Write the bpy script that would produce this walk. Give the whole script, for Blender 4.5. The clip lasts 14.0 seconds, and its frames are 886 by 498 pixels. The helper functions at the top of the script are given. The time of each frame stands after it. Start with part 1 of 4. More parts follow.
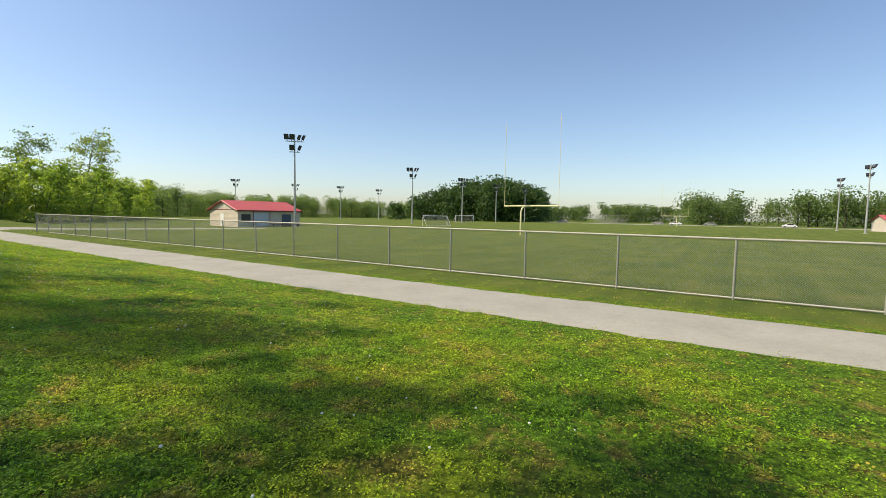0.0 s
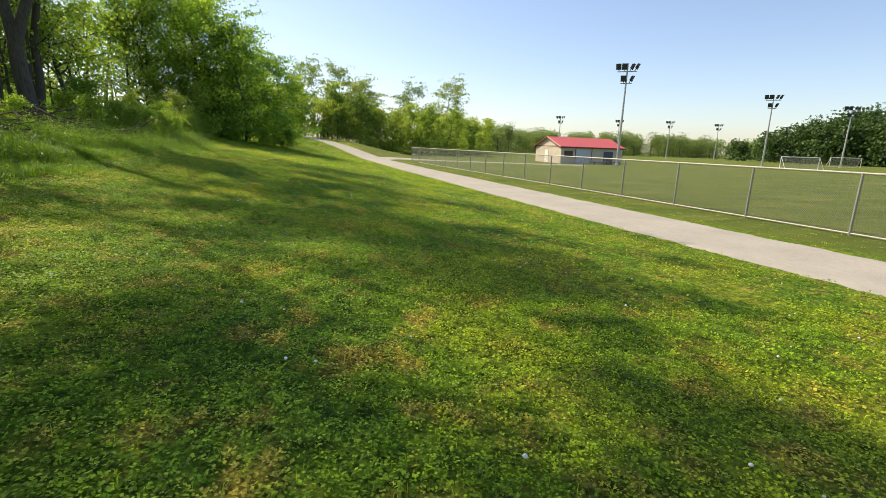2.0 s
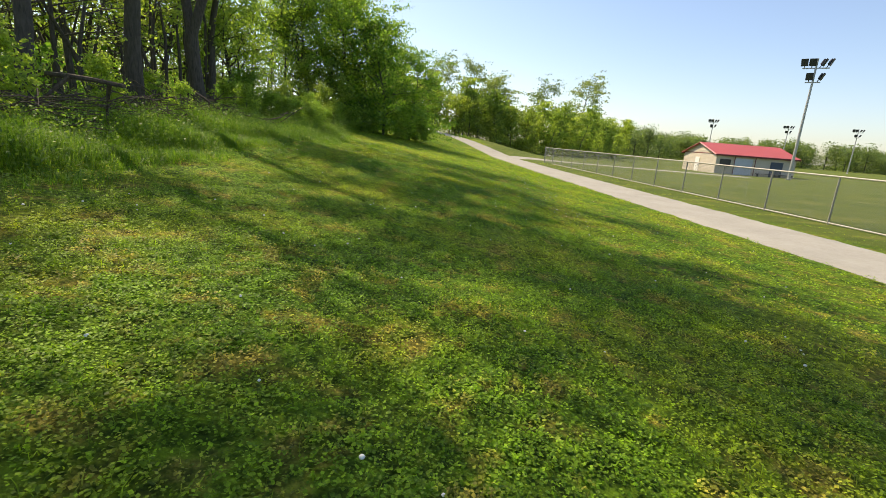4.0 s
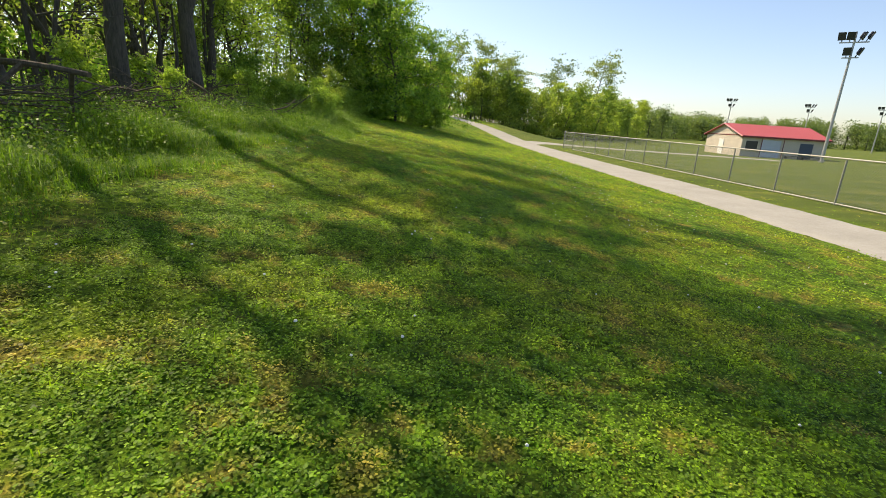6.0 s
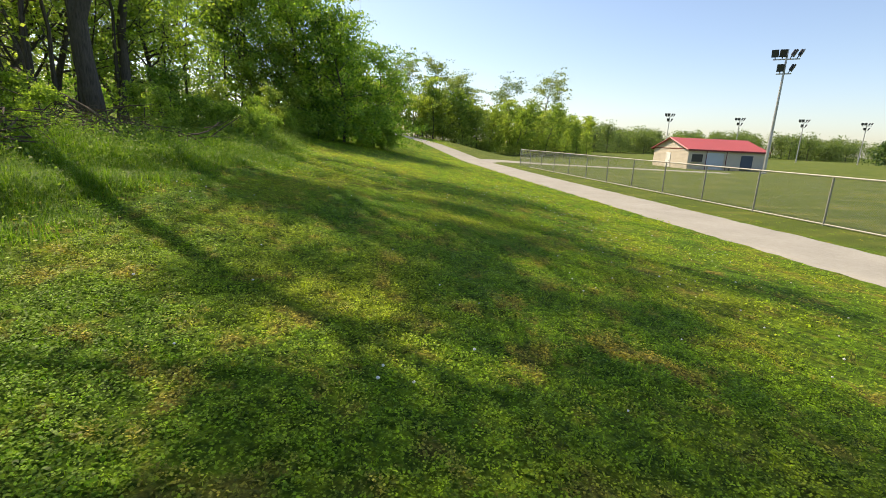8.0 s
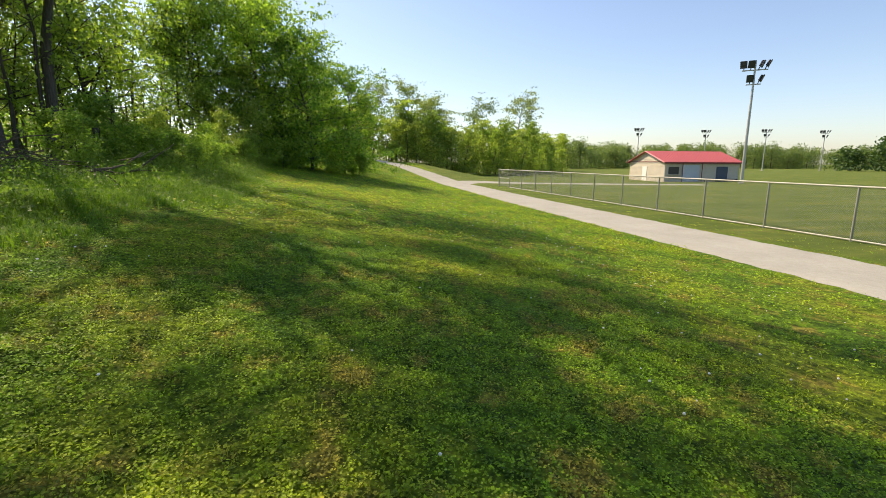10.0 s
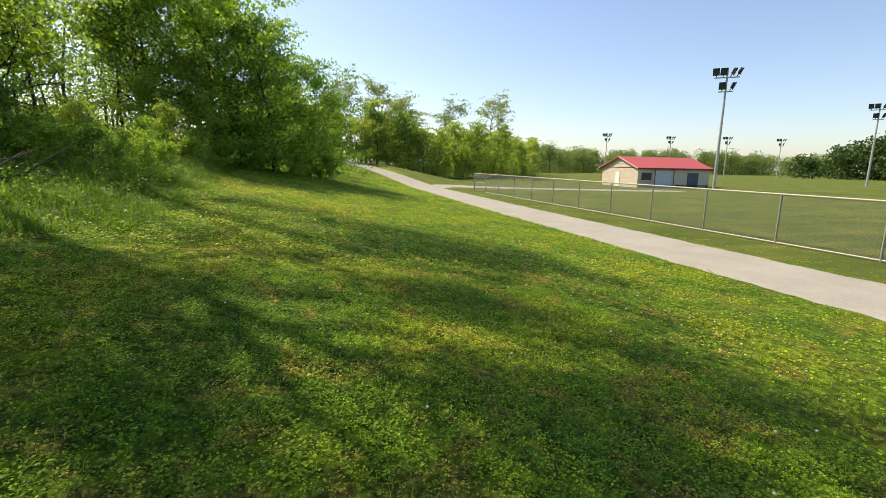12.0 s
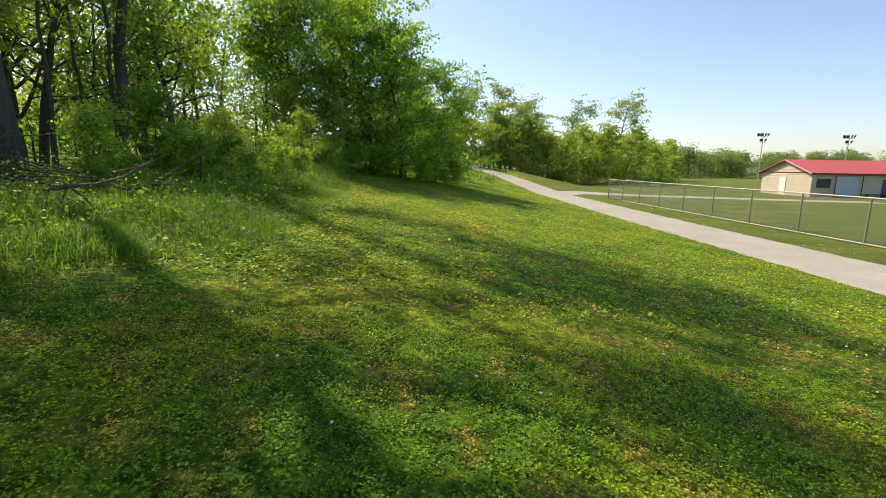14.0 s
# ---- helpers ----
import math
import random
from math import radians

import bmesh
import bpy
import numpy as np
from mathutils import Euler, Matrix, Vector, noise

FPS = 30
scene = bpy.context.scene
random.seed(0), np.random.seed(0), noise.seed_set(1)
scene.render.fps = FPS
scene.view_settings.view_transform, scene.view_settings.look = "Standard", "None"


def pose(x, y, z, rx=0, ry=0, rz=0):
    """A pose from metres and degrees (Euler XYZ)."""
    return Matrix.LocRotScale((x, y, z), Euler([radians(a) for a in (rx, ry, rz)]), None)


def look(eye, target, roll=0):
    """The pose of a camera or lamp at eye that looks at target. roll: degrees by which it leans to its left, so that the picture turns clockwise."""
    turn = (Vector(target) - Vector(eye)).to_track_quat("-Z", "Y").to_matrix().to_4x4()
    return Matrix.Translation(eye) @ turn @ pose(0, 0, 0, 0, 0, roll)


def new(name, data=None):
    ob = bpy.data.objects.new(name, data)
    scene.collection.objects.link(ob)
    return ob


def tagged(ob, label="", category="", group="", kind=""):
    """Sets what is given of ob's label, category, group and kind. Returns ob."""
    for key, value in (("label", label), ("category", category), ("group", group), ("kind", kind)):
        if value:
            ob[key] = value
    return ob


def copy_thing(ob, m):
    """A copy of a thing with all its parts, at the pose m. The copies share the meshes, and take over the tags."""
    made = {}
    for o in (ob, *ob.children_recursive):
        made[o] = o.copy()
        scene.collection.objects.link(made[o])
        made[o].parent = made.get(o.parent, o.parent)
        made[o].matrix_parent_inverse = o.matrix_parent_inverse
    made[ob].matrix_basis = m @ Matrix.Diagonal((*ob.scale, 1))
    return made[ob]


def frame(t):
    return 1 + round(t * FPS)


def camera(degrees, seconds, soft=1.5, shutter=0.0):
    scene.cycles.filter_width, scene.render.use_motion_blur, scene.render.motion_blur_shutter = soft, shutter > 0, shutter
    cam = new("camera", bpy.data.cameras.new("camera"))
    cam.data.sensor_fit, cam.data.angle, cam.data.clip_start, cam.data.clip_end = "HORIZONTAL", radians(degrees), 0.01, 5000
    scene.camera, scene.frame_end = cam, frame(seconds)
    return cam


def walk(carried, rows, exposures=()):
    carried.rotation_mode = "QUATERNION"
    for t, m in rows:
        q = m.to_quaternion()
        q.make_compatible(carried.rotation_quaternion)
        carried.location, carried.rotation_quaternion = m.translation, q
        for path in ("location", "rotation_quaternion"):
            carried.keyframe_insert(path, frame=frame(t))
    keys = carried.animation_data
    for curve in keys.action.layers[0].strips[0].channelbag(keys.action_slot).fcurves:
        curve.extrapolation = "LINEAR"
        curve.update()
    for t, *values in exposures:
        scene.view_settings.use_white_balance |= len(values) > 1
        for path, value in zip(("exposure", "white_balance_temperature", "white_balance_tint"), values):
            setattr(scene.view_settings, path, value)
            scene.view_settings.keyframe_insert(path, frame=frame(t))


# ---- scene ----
cam = camera(87.2, 14.0, soft=0.6)
PATH = [
    (0, (-1.578, -7.728, 2.139), (0.106, -6.658, 1.997), 1.0),
    (0.5, (-1.443, -7.521, 2.068), (0.073, -6.23, 1.879), 0.7),
    (1, (-1.349, -7.227, 2.035), (-0.216, -5.613, 1.703), 2.4),
    (1.5, (-1.243, -6.8, 2.019), (-0.296, -5.094, 1.578), 3.0),
    (2, (-1.148, -6.32, 1.998), (-0.464, -4.492, 1.564), 2.0),
    (2.5, (-1.178, -5.797, 2.006), (-0.849, -3.868, 1.593), 2.0),
    (3, (-1.171, -5.174, 1.94), (-0.883, -3.249, 1.479), 3.5),
    (3.2, (-1.177, -4.953, 1.938), (-0.912, -3.024, 1.482), 4.1),
    (5.3, (-1.668, -2.885, 2.079), (-1.52, -0.965, 1.54), 3.5),
    (5.5, (-1.717, -2.643, 2.066), (-1.546, -0.728, 1.517), 3.4),
    (6, (-1.827, -2.026, 2.146), (-1.657, -0.106, 1.61), 3.6),
    (6.5, (-1.891, -1.403, 2.206), (-1.65, 0.513, 1.686), 3.4),
    (7, (-1.856, -0.75, 2.221), (-1.556, 1.168, 1.742), 3.1),
    (7.5, (-1.858, -0.078, 2.239), (-1.523, 1.842, 1.79), 3.1),
    (7.7, (-1.867, 0.18, 2.273), (-1.515, 2.094, 1.812), 3.0),
    (9.8, (-1.55, 2.658, 2.328), (-1.216, 4.596, 1.963), 0.2),
    (10, (-1.52, 2.904, 2.31), (-1.07, 4.818, 1.944), 0.3),
    (10.5, (-1.466, 3.513, 2.322), (-0.811, 5.36, 1.923), 0.4),
    (11, (-1.449, 4.112, 2.378), (-0.85, 5.986, 2.015), 0.8),
    (11.5, (-1.424, 4.678, 2.395), (-0.854, 6.564, 2.053), 1.5),
    (12, (-1.326, 5.262, 2.4), (-0.747, 7.143, 2.044), 1.1),
    (12.5, (-1.4, 5.803, 2.425), (-0.838, 7.693, 2.085), 1.2),
    (13, (-1.474, 6.322, 2.431), (-0.981, 8.226, 2.066), 0.8),
    (13.5, (-1.499, 6.837, 2.46), (-1.316, 8.797, 2.105), 0.7),
    (14, (-1.539, 7.356, 2.463), (-1.447, 9.324, 2.116), 1.0),
]
walk(cam, [(t, look(eye, target, roll)) for t, eye, target, roll in PATH],
     exposures=[(0.0, 0.30, 7000, 12), (0.6, 0.36, 7100, 13), (1.4, 0.50, 7300, 16), (2.2, 0.54, 7400, 16), (10.0, 0.55, 7400, 16), (14.0, 0.53, 7300, 15)])

# ---- light ----
SUN_DIR = Vector((-0.643, 0.766, 1.10)).normalized()      # towards the sun
world = bpy.data.worlds.new("sky")
scene.world = world
world.use_nodes = True
sky = world.node_tree.nodes.new("ShaderNodeTexSky")
sky.sky_type = "NISHITA"
sky.sun_disc = False
sky.sun_elevation = math.asin(SUN_DIR.z)
sky.sun_rotation = math.atan2(SUN_DIR.x, SUN_DIR.y)
sky.air_density, sky.dust_density, sky.ozone_density = 1.0, 0.9, 4.0
world.node_tree.links.new(sky.outputs[0], world.node_tree.nodes["Background"].inputs[0])
world.node_tree.nodes["Background"].inputs[1].default_value = 0.142
sun = new("sun", bpy.data.lights.new("sun", "SUN"))
sun.data.energy, sun.data.angle, sun.data.color = 4.6, radians(0.53), (1.0, 0.905, 0.70)
sun.matrix_world = look(SUN_DIR * 60, (0, 0, 0))

# ---- materials ----


def material(name, rough=0.8, metal=0.0):
    m = bpy.data.materials.new(name)
    m.use_nodes = True
    b = m.node_tree.nodes["Principled BSDF"]
    b.inputs["Roughness"].default_value, b.inputs["Metallic"].default_value = rough, metal
    return m, m.node_tree, b


def node(tree, kind, **values):
    n = tree.nodes.new(kind)
    for key, value in values.items():
        n.inputs[key].default_value = value
    return n


def position(tree):
    return tree.nodes.new("ShaderNodeNewGeometry").outputs["Position"]


def noise_of(tree, scale, detail=4.0, rough=0.55, vector=None):
    n = node(tree, "ShaderNodeTexNoise", Scale=scale, Detail=detail, Roughness=rough)
    tree.links.new(vector if vector else position(tree), n.inputs["Vector"])
    return n.outputs["Fac"]


def ramp(tree, fac, stops):
    r = tree.nodes.new("ShaderNodeValToRGB")
    e = r.color_ramp.elements
    while len(e) < len(stops):
        e.new(0.5)
    for i, (p, c) in enumerate(stops):
        e[i].position = p
        e[i].color = (*c, 1) if len(c) == 3 else c
    tree.links.new(fac, r.inputs[0])
    return r.outputs[0]


def mix(tree, fac, a, b, blend="MIX"):
    n = tree.nodes.new("ShaderNodeMix")
    n.data_type, n.blend_type = "RGBA", blend
    for k, v in ((0, fac), (6, a), (7, b)):
        if isinstance(v, (int, float)):
            n.inputs[k].default_value = v
        elif isinstance(v, tuple):
            n.inputs[k].default_value = (*v, 1)
        else:
            tree.links.new(v, n.inputs[k])
    return n.outputs[2]


def mathn(tree, op, a, b=0.0):
    n = tree.nodes.new("ShaderNodeMath")
    n.operation = op
    for k, v in ((0, a), (1, b)):
        if isinstance(v, (int, float)):
            n.inputs[k].default_value = v
        else:
            tree.links.new(v, n.inputs[k])
    return n.outputs[0]


def bump(tree, bsdf, fac, strength, distance):
    n = node(tree, "ShaderNodeBump", Strength=strength, Distance=distance)
    tree.links.new(fac, n.inputs["Height"])
    tree.links.new(n.outputs[0], bsdf.inputs["Normal"])


def plain(name, colour, rough=0.7, metal=0.0, grain=30.0, amount=0.12, bumps=0.1):
    """Paint, metal or wood of one colour, with grain and faint stains."""
    m, t, b = material(name, rough, metal)
    dark = tuple(c * (1 - amount * 2) for c in colour)
    light = tuple(min(1, c * (1 + amount)) for c in colour)
    c1 = ramp(t, noise_of(t, grain), [(0.3, dark), (0.7, light)])
    c2 = ramp(t, noise_of(t, grain / 12), [(0.35, tuple(c * (1 - amount) for c in colour)), (0.65, light)])
    t.links.new(mix(t, 0.5, c1, c2), b.inputs["Base Color"])
    bump(t, b, noise_of(t, grain * 2), bumps, 0.003)
    return m


def leaf_material(name, low, high, through_light=0.45, tint=0.25, rough=0.5):
    """Thin leaves: they let light through, and each leaf and each plant has its own green."""
    m, t, b = material(name, rough)
    geo = t.nodes.new("ShaderNodeNewGeometry")
    col = ramp(t, geo.outputs["Random Per Island"], [(0.0, low), (1.0, high)])
    info = t.nodes.new("ShaderNodeObjectInfo")
    hsv = t.nodes.new("ShaderNodeHueSaturation")
    t.links.new(col, hsv.inputs["Color"])
    t.links.new(mathn(t, "ADD", mathn(t, "MULTIPLY", info.outputs["Random"], tint * 1.6), 1 - tint * 0.8), hsv.inputs["Value"])
    t.links.new(mathn(t, "ADD", mathn(t, "MULTIPLY", info.outputs["Random"], -0.035), 0.515), hsv.inputs["Hue"])
    t.links.new(hsv.outputs[0], b.inputs["Base Color"])
    b.inputs["Specular IOR Level"].default_value = 0.35
    tr = t.nodes.new("ShaderNodeBsdfTranslucent")
    t.links.new(mix(t, 1.0, hsv.outputs[0], (1.15, 1.22, 0.55), "MULTIPLY"), tr.inputs["Color"])
    ms = t.nodes.new("ShaderNodeMixShader")
    ms.inputs[0].default_value = through_light
    t.links.new(b.outputs[0], ms.inputs[1])
    t.links.new(tr.outputs[0], ms.inputs[2])
    t.links.new(ms.outputs[0], t.nodes["Material Output"].inputs["Surface"])
    return m


def lawn_colour(t):
    """The lawn's greens with yellowed and dry patches, the same for soil and leaves."""
    p = position(t)
    big = noise_of(t, 0.55, 3, 0.5, p)
    mid = noise_of(t, 2.3, 4, 0.6, p)
    fine = noise_of(t, 9.0, 3, 0.6, p)
    green = ramp(t, big, [(0.35, (0.130, 0.265, 0.018)), (0.5, (0.210, 0.348, 0.022)), (0.65, (0.322, 0.406, 0.030))])
    dry = ramp(t, mathn(t, "ADD", mathn(t, "MULTIPLY", mid, 0.75), mathn(t, "MULTIPLY", fine, 0.25)),
               [(0.52, (0, 0, 0)), (0.62, (1, 1, 1))])
    # Noise darkens and lightens the colour, painting shaded gaps between lit tufts.
    tufts = ramp(t, noise_of(t, 15.0, 3, 0.7, p), [(0.37, (0.47, 0.53, 0.50)), (0.63, (1.50, 1.46, 1.3))])
    return mix(t, 1.0, mix(t, mathn(t, "MULTIPLY", dry, 0.78), green, (0.46, 0.345, 0.085)), tufts, "MULTIPLY"), p


def ground_material():
    m, t, b = material("lawn_and_field", 0.95)
    lawn, p = lawn_colour(t)
    # Soil colour darkened in blotches for the shade under the leaves.
    lawn = mix(t, 1.0, mix(t, 0.20, lawn, (0.06, 0.075, 0.010)), ramp(t, noise_of(t, 5.0, 5, 0.75, p), [(0.35, (0.28, 0.32, 0.27)), (0.65, (0.95, 0.97, 0.9))]), "MULTIPLY")
    sep = t.nodes.new("ShaderNodeSeparateXYZ")
    t.links.new(p, sep.inputs[0])
    # mown stripes of the playing field
    mp = t.nodes.new("ShaderNodeMapping")
    mp.inputs["Rotation"].default_value = (0, 0, 0.35)
    mp.inputs["Scale"].default_value = (0.07, 1.1, 1.0)
    t.links.new(p, mp.inputs["Vector"])
    lines = mathn(t, "SUBTRACT", noise_of(t, 1.0, 4, 0.6, mp.outputs[0]), 0.5)
    stripe = ramp(t, mathn(t, "ADD", mathn(t, "MULTIPLY", lines, 0.75), noise_of(t, 0.35, 5, 0.65)),
                  [(0.34, (0.074, 0.112, 0.018)), (0.53, (0.108, 0.144, 0.024)), (0.70, (0.155, 0.172, 0.036))])
    onfield = ramp(t, mathn(t, "MULTIPLY", mathn(t, "SUBTRACT", sep.outputs[0], 9.6), 0.3), [(0.3, (0, 0, 0)), (0.6, (1, 1, 1))])
    t.links.new(mix(t, onfield, lawn, stripe), b.inputs["Base Color"])
    b.inputs["Specular IOR Level"].default_value = 0.15
    bump(t, b, noise_of(t, 26.0, 6, 0.75), 0.9, 0.06)
    return m


def lawn_leaf_material():
    m, t, b = material("clover_and_grass", 0.55)
    lawn, p = lawn_colour(t)
    geo = t.nodes.new("ShaderNodeNewGeometry")
    shade = ramp(t, geo.outputs["Random Per Island"], [(0.0, (0.52, 0.58, 0.55)), (0.55, (1.0, 1.04, 0.9)), (1.0, (1.50, 1.46, 1.2))])
    col = mix(t, 1.0, lawn, shade, "MULTIPLY")
    t.links.new(col, b.inputs["Base Color"])
    b.inputs["Specular IOR Level"].default_value = 0.22
    tr = t.nodes.new("ShaderNodeBsdfTranslucent")
    t.links.new(mix(t, 1.0, col, (1.2, 1.25, 0.6), "MULTIPLY"), tr.inputs["Color"])
    ms = t.nodes.new("ShaderNodeMixShader")
    ms.inputs[0].default_value = 0.42
    t.links.new(b.outputs[0], ms.inputs[1])
    t.links.new(tr.outputs[0], ms.inputs[2])
    t.links.new(ms.outputs[0], t.nodes["Material Output"].inputs["Surface"])
    return m


def gravel_material():
    m, t, b = material("limestone_path", 0.95)
    fine = noise_of(t, 45, 5, 0.7)
    big = noise_of(t, 0.7, 4)
    patch = ramp(t, noise_of(t, 7.0, 5, 0.7), [(0.30, (0.91, 0.90, 0.88)), (0.70, (1.06, 1.06, 1.06))])
    c = mix(t, 0.5, ramp(t, fine, [(0.3, (0.235, 0.228, 0.198)), (0.7, (0.40, 0.385, 0.34))]),
            ramp(t, big, [(0.3, (0.265, 0.258, 0.222)), (0.7, (0.395, 0.383, 0.34))]))
    t.links.new(mix(t, 1.0, c, patch, "MULTIPLY"), b.inputs["Base Color"])
    bump(t, b, fine, 0.5, 0.01)
    return m


def bark_material(name, low, high):
    m, t, b = material(name, 0.95)
    mp = t.nodes.new("ShaderNodeMapping")
    mp.inputs["Scale"].default_value = (9, 9, 1.6)
    t.links.new(position(t), mp.inputs["Vector"])
    n = noise_of(t, 2.0, 6, 0.7, mp.outputs[0])
    t.links.new(ramp(t, n, [(0.3, low), (0.7, high)]), b.inputs["Base Color"])
    bump(t, b, n, 0.8, 0.03)
    return m


GROUND = ground_material()
LAWN_LEAF = lawn_leaf_material()
GRAVEL = gravel_material()
BARK = bark_material("bark", (0.035, 0.030, 0.024), (0.115, 0.10, 0.082))
# Leaf colour darkened to paint the shaded hollow between the trees.
LEAF_SHADE = leaf_material("shade_darkened_leaves", (0.100, 0.190, 0.055), (0.270, 0.400, 0.115), 0.60)
LEAF_GROVE = leaf_material("far_grove_leaves", (0.030, 0.070, 0.018), (0.100, 0.175, 0.040), 0.35)
DEAD_WOOD = bark_material("dead_wood", (0.045, 0.035, 0.024), (0.15, 0.115, 0.08))
LEAF_BRIGHT = leaf_material("bright_leaves", (0.140, 0.255, 0.030), (0.40, 0.53, 0.070), 0.66)
LEAF_DARK = leaf_material("dark_leaves", (0.140, 0.250, 0.050), (0.38, 0.52, 0.110), 0.66)
LEAF_YOUNG = leaf_material("young_leaves", (0.160, 0.250, 0.062), (0.40, 0.50, 0.130), 0.68)
LEAF_FAR = leaf_material("far_leaves", (0.130, 0.190, 0.075), (0.28, 0.36, 0.135), 0.58)
LEAF_GREEN = leaf_material("rich_green_leaves", (0.085, 0.205, 0.033), (0.30, 0.47, 0.080), 0.64)
WEED = leaf_material("weed_leaves", (0.070, 0.150, 0.028), (0.215, 0.345, 0.070), 0.5)
TALL_GRASS = leaf_material("tall_grass_blades", (0.062, 0.170, 0.016), (0.185, 0.335, 0.034), 0.55)
GALVANISED = plain("galvanised_steel", (0.30, 0.30, 0.265), 0.65, 0.2, 60, 0.1)
RAIL_STEEL = plain("weathered_rail", (0.42, 0.41, 0.36), 0.65, 0.1, 60, 0.1)
WIRE = plain("fence_wire", (0.24, 0.26, 0.26), 0.5, 0.5, 80, 0.08)
POLE_STEEL = plain("pole_steel", (0.42, 0.42, 0.40), 0.5, 0.4, 20, 0.1)
LAMP_DARK = plain("lamp_housing", (0.035, 0.04, 0.055), 0.45, 0.2, 20, 0.1)
ROOF_RED = plain("red_roof_metal", (0.46, 0.095, 0.095), 0.5, 0.0, 6, 0.1)
FASCIA = plain("dark_red_fascia", (0.16, 0.022, 0.022), 0.5, 0.0, 12, 0.1)
SIDING = plain("beige_siding", (0.55, 0.49, 0.40), 0.75, 0.0, 14, 0.08)
DOOR_WHITE = plain("white_door_paint", (0.80, 0.79, 0.76), 0.5, 0.0, 20, 0.05)
SHUTTER = plain("pale_blue_shutter", (0.50, 0.55, 0.62), 0.55, 0.0, 10, 0.06)
DOOR_BLUE = plain("dark_blue_door", (0.05, 0.075, 0.12), 0.5, 0.0, 20, 0.1)
DARK_GAP = plain("dark_service_window", (0.02, 0.022, 0.025), 0.3, 0.0, 20, 0.1)
CONCRETE = plain("concrete", (0.42, 0.40, 0.37), 0.9, 0.0, 14, 0.1)
GOAL_YELLOW = plain("goal_paint", (0.72, 0.66, 0.36), 0.5, 0.0, 20, 0.06)
PAINT_WHITE = plain("white_paint", (0.75, 0.75, 0.74), 0.5, 0.0, 20, 0.06)
PETAL = plain("white_petals", (0.80, 0.80, 0.74), 0.7, 0.0, 40, 0.06)

# ---- building blocks ----
rng = np.random.default_rng(7)


def soft(a, b, v):
    u = np.clip((np.asarray(v, float) - a) / (b - a), 0, 1)
    return u * u * (3 - 2 * u)


def smooth_line(points, step=0.25):
    """A smooth line through the points, in even steps."""
    P = np.asarray(points, float)
    P = np.concatenate([[2 * P[0] - P[1]], P, [2 * P[-1] - P[-2]]])
    out = []
    for k in range(1, len(P) - 2):
        n = max(2, int(np.linalg.norm(P[k + 1] - P[k]) / step))
        u = np.linspace(0, 1, n, endpoint=False)[:, None]
        a, b, c, d = P[k - 1], P[k], P[k + 1], P[k + 2]
        out.append(0.5 * (2 * b + (c - a) * u + (2 * a - 5 * b + 4 * c - d) * u ** 2 + (3 * b - a - 3 * c + d) * u ** 3))
    return np.concatenate(out)


PATH_LINE = smooth_line([(8.4, -60), (8.9, -12), (8.95, 0), (9.35, 12), (9.7, 20), (10.1, 30), (10.7, 40), (11.15, 47), (11.15, 52),
                         (10.5, 57.5), (9.2, 62.5), (7.2, 67.5), (4, 72), (0, 75.5), (-6, 79), (-14, 81)])
BRANCH_LINE = smooth_line([(11.0, 50.6), (12.6, 53.0), (15.2, 53.9), (22.8, 51.9), (30.4, 49.4), (39, 47)])


def off_path(pts, keep):
    """Those points that lie off the footpath."""
    near = np.interp(pts[:, 1], PATH_LINE[:400, 1], PATH_LINE[:400, 0])
    ok = np.abs(pts[:, 0] - near) > keep
    return pts[ok]


def height(x, y):
    """The ground: a level field, and a bank that rises to the woods."""
    x, y = np.asarray(x, float), np.asarray(y, float)
    s = 0.090 + 0.042 * soft(1, 13, y) + 0.09 * soft(18, 65, y)
    edge = 7.3 + 0.03 * np.clip(y, 0, 50)
    d = np.maximum(edge - x, 0)
    bank = s * (d - 1.2 * (1 - np.exp(-d / 1.2)) * 0.6)
    bank = np.where(d > 16, s * 15.3 + 0.02 * (d - 16), bank)
    bank = bank * (1 - 0.6 * soft(50, 75, y))
    hill = 2.4 * soft(49, 76, y) * soft(24, 8, x)
    z = np.where(bank + hill > 3.4, 3.4 + 0.15 * (bank + hill - 3.4), bank + hill)
    z = z - 0.3 * np.exp(-(((x - 49) / 14) ** 2 + ((y - 63) / 12) ** 2))
    z = z + 0.3 * np.exp(-(((x - 75) / 30) ** 2 + ((y - 10) / 40) ** 2))
    near = soft(40, 20, np.hypot(x, y - 5)) * soft(9, 6, x)
    bumps = 0.02 * np.sin(1.9 * x + 0.7 * y) * np.sin(1.3 * y - 0.5 * x) + 0.012 * np.sin(4.1 * x + 1.0) * np.sin(3.7 * y)
    return z + near * bumps


def hz(x, y):
    return float(height(x, y))


def quick_mesh(name, verts, faces, mat, smooth=False):
    """A mesh from numpy arrays; all faces have the same number of corners."""
    verts, faces = np.asarray(verts, np.float32), np.asarray(faces, np.int32)
    me = bpy.data.meshes.new(name)
    k = faces.shape[1]
    me.vertices.add(len(verts))
    me.vertices.foreach_set("co", verts.ravel())
    me.loops.add(faces.size)
    me.loops.foreach_set("vertex_index", faces.ravel())
    me.polygons.add(len(faces))
    me.polygons.foreach_set("loop_start", np.arange(0, faces.size, k, dtype=np.int32))
    if smooth:
        me.polygons.foreach_set("use_smooth", np.ones(len(faces), bool))
    me.materials.append(mat)
    me.update(calc_edges=True)
    return me


def bm_mesh(name, bm, mat):
    me = bpy.data.meshes.new(name)
    bm.to_mesh(me)
    bm.free()
    me.materials.append(mat)
    return me


